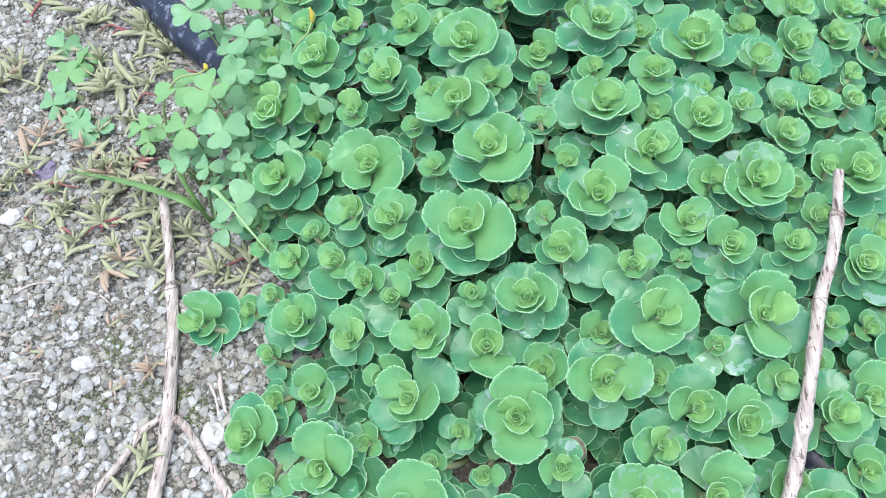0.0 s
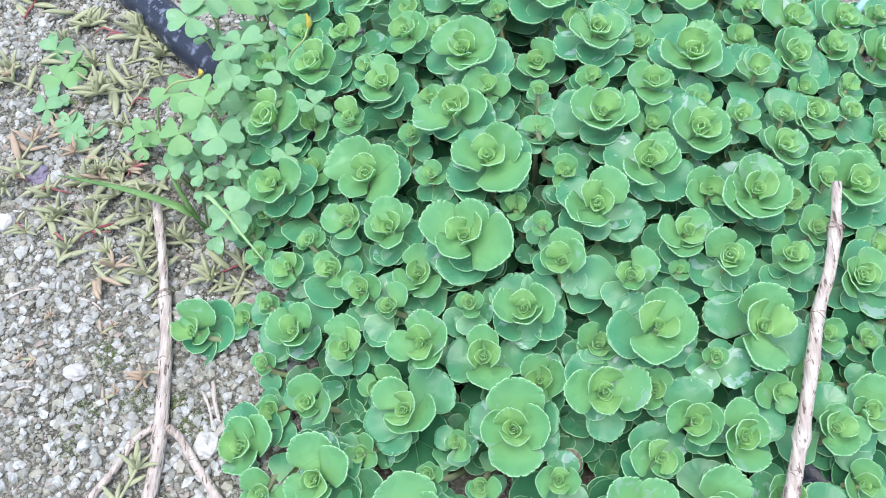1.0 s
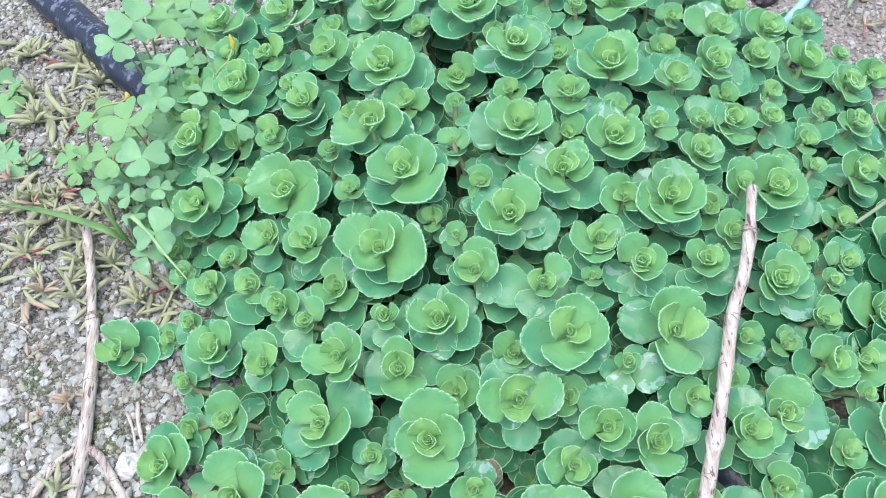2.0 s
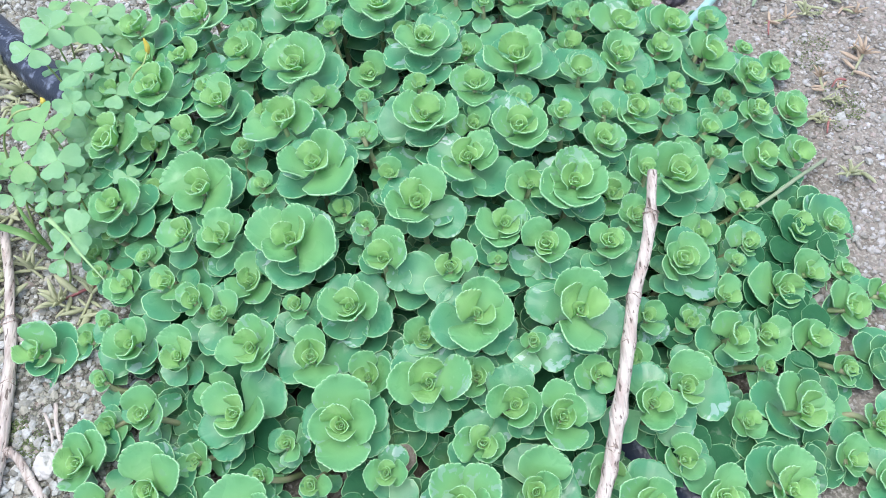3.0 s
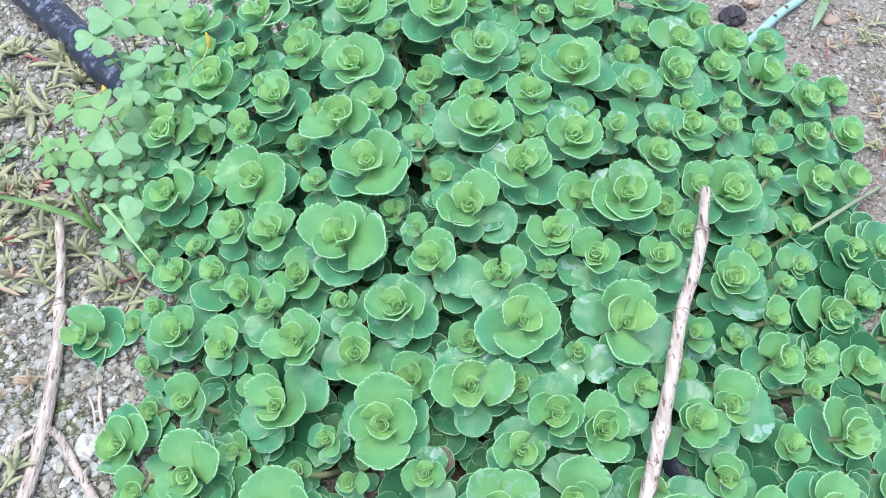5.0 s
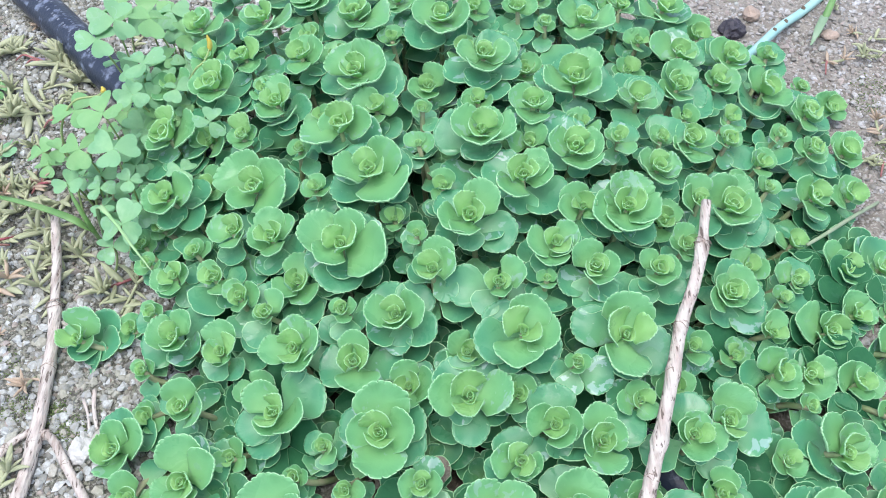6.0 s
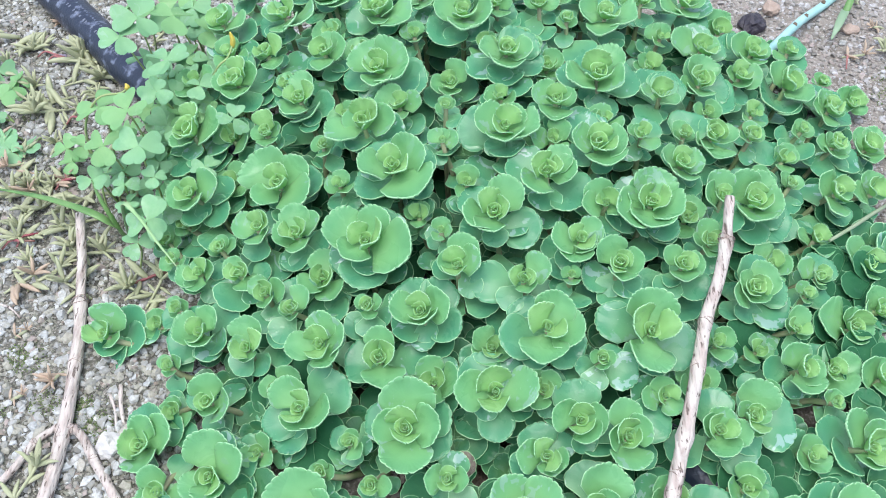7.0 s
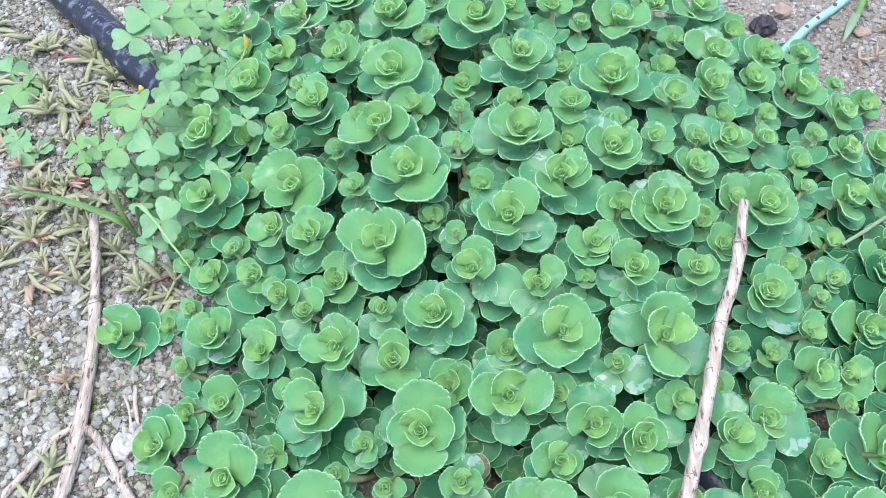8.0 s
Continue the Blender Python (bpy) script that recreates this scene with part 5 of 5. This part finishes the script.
def blade(name, points, widths, material, label, category, thick=0.0004):
    """A leaf blade: a ribbon with a channel along its middle and a little thickness."""
    line = smooth_line([mm(*p) for p in points], 6)
    n = len(line)
    verts, faces = [], []
    for k, p in enumerate(line):
        way = (line[min(k + 1, n - 1)] - line[max(k - 1, 0)]).normalized()
        side = way.cross(Vector((0, 0, 1))).normalized()
        at = k / (n - 1) * (len(widths) - 1)
        i = min(int(at), len(widths) - 2)
        w = (widths[i] + (widths[i + 1] - widths[i]) * (at - i)) / 2000
        for dz in (0.0, -thick):
            for s, h in ((-1, 0.35), (0, 0.0), (1, 0.35)):
                verts.append(p + side * (w * s) + Vector((0, 0, w * h + dz)))
    for k in range(n - 1):
        a, b = k * 6, k * 6 + 6
        for s in (0, 1):
            faces.append((a + s, a + s + 1, b + s + 1, b + s))
            faces.append((a + 3 + s, b + 3 + s, b + 4 + s, a + 4 + s))
        faces.append((a, b, b + 3, a + 3))
        faces.append((a + 2, a + 5, b + 5, b + 2))
    return tagged(new(name, mesh_of(name, verts, faces, [material])), label, category)


blade("grass_blade", [(-113, 267.4, 0), (-115.8, 262.3, 16), (-125.7, 265, 21), (-147.8, 276, 18), (-180.9, 294.5, 6)], [2.4, 3.6, 3.2, 2.4, 0.4], GRASS, "long narrow bright green grass blade over gravel", "grass")
blade("grass_blade", [(-113.5, 266.4, 0), (-117, 268, 12), (-121, 272, 21), (-124, 277, 27)], [1.8, 2.2, 1.6, 0.4], GRASS, "short upright green grass blade over gravel", "grass")
blade("grass_blade", [(-112.4, 266.8, 0), (-110, 270, 10), (-109, 275, 18), (-110, 281, 22)], [1.6, 2.0, 1.4, 0.4], PALE_GRASS, "short pale green grass blade over gravel", "grass")
blade("grass_blade", [(-111, 262, 0), (-106.2, 259.6, 30), (-97, 249.6, 33), (-88.3, 238.7, 31), (-80.2, 230.2, 26)], [0.9, 2.4, 1.2, 1.0, 0.4], PALE_GRASS, "pale green bent grass blade among wood sorrel", "grass")
blade("seedling_leaf", [(233, 417, 0), (229, 409, 9), (219, 392, 5)], [0.6, 2.6, 4.2, 4.0, 0.9], SEEDLING, "pale green seedling leaf on bare soil", "seedling")
blade("grass_blade", [(226, 404, 1), (231, 412, 9), (239, 426, 15), (250, 444, 14)], [2.0, 3.6, 2.6, 0.6], GRASS, "short green grass blade on bare soil", "grass")
straw = new("straw", tube_mesh("straw", [mm(*p) for p in ((176.1, 243.3, 21), (187.6, 251.9, 19), (202.3, 265.6, 12.5), (222, 284, 2))], [0.0007, 0.0009, 0.0008], STRAW, 8, 6, 0.08))
tagged(straw, "pale dry grass stalk leaning on the sedum edge", "straw")


def stone_mesh(name, seed, material, flat=0.7):
    rng = random.Random(seed)
    bm = bmesh.new()
    bmesh.ops.create_icosphere(bm, subdivisions=3, radius=1.0)
    for v in bm.verts:
        d = v.co.normalized()
        v.co = d * (1 + 0.35 * noise.noise(d * 1.3 + Vector((seed, 0, 0))) + 0.14 * noise.noise(d * 4 + Vector((0, seed, 0))) + 0.02 * rng.uniform(-1, 1))
        v.co.z *= flat
        v.co.x *= 1.2
    me = bpy.data.meshes.new(name)
    bm.to_mesh(me)
    bm.free()
    me.materials.append(material)
    return me


for x, y, r, flat, mat, label in (
        (-200.3, 272.1, 4.2, 0.8, WHITE_STONE, "large white quartz pebble on gravel"),
        (-98.9, 165.9, 4.4, 0.75, WHITE_STONE, "large white quartz pebble beside the sedum"),
        (-153.8, 197.9, 3.6, 0.7, WHITE_STONE, "blocky whitish pebble on gravel"),
        (-193.3, 299.7, 5.0, 0.5, SLATE, "flat purplish slate chip on gravel"),
        (-174.4, 391.3, 3.2, 0.5, SLATE, "small purplish slate chip on gravel"),
        (183.0, 408.5, 6.0, 0.85, BLACK_CHIP, "jagged black stone chip on bare soil"),
        (14.5, 145.5, 2.6, 0.7, WHITE_STONE, "small white pebble in a bare spot of the sedum mat"),
        (16.5, 141.5, 2.9, 0.7, WHITE_STONE, "white pebble in a bare spot of the sedum mat"),
        (10.5, 140.5, 2.2, 0.7, TAN_STONE, "pinkish pebble in a bare spot of the sedum mat"),
        (196, 422, 4.4, 0.8, TAN_STONE, "rounded pinkish tan pebble on bare soil"),
        (232.8, 404.1, 4.0, 0.6, TAN_STONE, "brown pebble half sunk in soil")):
    ob = new("stone", stone_mesh("stone", int(abs(x)), mat, flat))
    ob.location, ob.scale = (x / 1000, y / 1000, r * flat * 0.0006), (r / 1000,) * 3
    ob.rotation_euler = (0, 0, x)
    tagged(ob, label, "stone")


def red_stem(x, y, length, angle):
    d = Vector((math.cos(radians(angle)), math.sin(radians(angle)), 0)) * length / 1000
    me = tube_mesh("red_stem", [(0, 0, 0.001), d * 0.3 + Vector((0, 0.001, 0.004)), d * 0.7 + Vector((0, -0.001, 0.0045)), d + Vector((0, 0, 0.002))], [0.0004, 0.0006, 0.0004], RED_STEM, 7, 4, 0.2)
    ob = new("red_stem", me)
    ob.location = (x / 1000, y / 1000, 0.001)
    tagged(ob, "short crimson stonecrop stem lying on gravel", "plant stem", "red stems")


for x, y, length, angle in ((-166, 261, 14, 15), (-152, 296, 12, 30), (-180, 387, 12, 5), (-186, 392, 15, -8), (-205, 300, 11, -30), (-158, 340, 10, 15), (-190, 288, 16, -5), (-178, 263, 10, -20), (-160, 262, 11, 40), (-148, 300, 9, 100), (-140, 355, 9, 10), (222, 372, 10, 80), (228, 300, 9, 70), (240, 330, 8, 20)):
    red_stem(x, y, length, angle)


def twig(points, radius, label):
    """A bit of dry stalk lying on the grains."""
    pts = [Vector(mm(*p)) for p in points]
    ob = new("twig", tube_mesh("twig", [p - pts[0] for p in pts], [radius / 1000, radius / 1250], BARK, 7, 5, 0.12, int(points[0][1])))
    ob.location = pts[0]
    tagged(ob, label, "twig")


twig([(-184, 192.4, 1.8), (-177, 193.8, 2.0), (-169.5, 194.2, 1.6)], 0.7, "short pinkish dry twig lying on gravel")
twig([(-176, 190.5, 1.6), (-171, 191.8, 1.8), (-166, 191.6, 1.5)], 0.5, "thin dry twig lying on gravel")
twig([(-99.8, 191.5, 2.0), (-98.0, 183, 2.4), (-95.0, 174.4, 1.8)], 0.9, "pale dry stalk lying on gravel beside the sedum")
twig([(-103.5, 188, 1.8), (-99.5, 180, 2.2), (-97.5, 172, 1.6)], 0.6, "split pale dry stalk lying on gravel")
twig([(-160, 232, 1.8), (-153, 229, 2.2), (-148, 224.5, 1.7)], 0.5, "thin dry twig lying on gravel")
twig([(-190, 232, 1.8), (-183, 236, 2.2), (-176, 237, 1.7)], 0.5, "thin grey dry twig lying on gravel")


# ---- pebbles that can be picked out one by one ----
def scatter_pebbles():
    rng = random.Random(77)
    shapes = []
    for k in range(10):
        bm = bmesh.new()
        verts = [bm.verts.new(v * (1 + rng.uniform(-0.34, 0.30))) for v in ICO]
        for f in ICO_FACES:
            bm.faces.new([verts[i] for i in f])
        bmesh.ops.bevel(bm, geom=list(bm.edges), offset=0.09, segments=1, affect="EDGES")
        me = bpy.data.meshes.new("pebble")
        bm.to_mesh(me)
        bm.free()
        me.materials.append(PEBBLE)
        shapes.append(me)
    made = 0
    while made < 300:
        left = made < 235
        x, y = (rng.uniform(-0.235, -0.07), rng.uniform(0.13, 0.45)) if left else (rng.uniform(0.19, 0.29), rng.uniform(0.22, 0.48))
        if under_mat(x, y):
            continue
        r = (0.0015 if left else 0.0011) + (0.0021 if left else 0.0012) * rng.random() ** 1.6
        child("pebble", rng.choice(shapes), ground, Matrix.Translation((x, y, relief(x, y) + r * 0.35)) @ Euler((rng.uniform(-0.5, 0.5), rng.uniform(-0.5, 0.5), rng.uniform(0, 6.28))).to_matrix().to_4x4() @ Matrix.Diagonal((r * rng.uniform(0.9, 1.3), r, r * rng.uniform(0.55, 0.85), 1)))
        made += 1


scatter_pebbles()


def moss_patches():
    """Small tufts of moss between the grains."""
    rng = random.Random(12)
    verts, faces = [], []
    for cx, cy, r in ((-0.140, 0.205, 0.008), (-0.105, 0.182, 0.010), (-0.104, 0.172, 0.007), (-0.150, 0.168, 0.006), (-0.158, 0.315, 0.010), (0.235, 0.31, 0.008), (-0.128, 0.185, 0.006), (-0.2, 0.24, 0.006), (-0.13, 0.33, 0.012), (-0.1426, 0.2077, 0.006), (-0.1471, 0.18, 0.006), (-0.1059, 0.1759, 0.006), (-0.1123, 0.1831, 0.004), (-0.2324, 0.3764, 0.010), (0.242, 0.366, 0.009), (0.241, 0.325, 0.010), (0.236, 0.351, 0.007), (0.245, 0.315, 0.007), (-0.114, 0.179, 0.006), (-0.176, 0.352, 0.009)):
        for k in range(120):
            a, d = rng.uniform(0, 6.28), r * math.sqrt(rng.random())
            p = Vector((cx + d * math.cos(a), cy + d * math.sin(a), rng.uniform(0.0, 0.0016)))
            q = rng.uniform(0.0002, 0.00042)
            i = len(verts)
            verts += [p + v * q for v in ICO]
            faces += [tuple(i + j for j in f) for f in ICO_FACES]
    tagged(new("moss", mesh_of("moss", verts, faces, [MOSS])), "tiny green moss tufts between gravel grains", "moss", kind="stuff")


moss_patches()
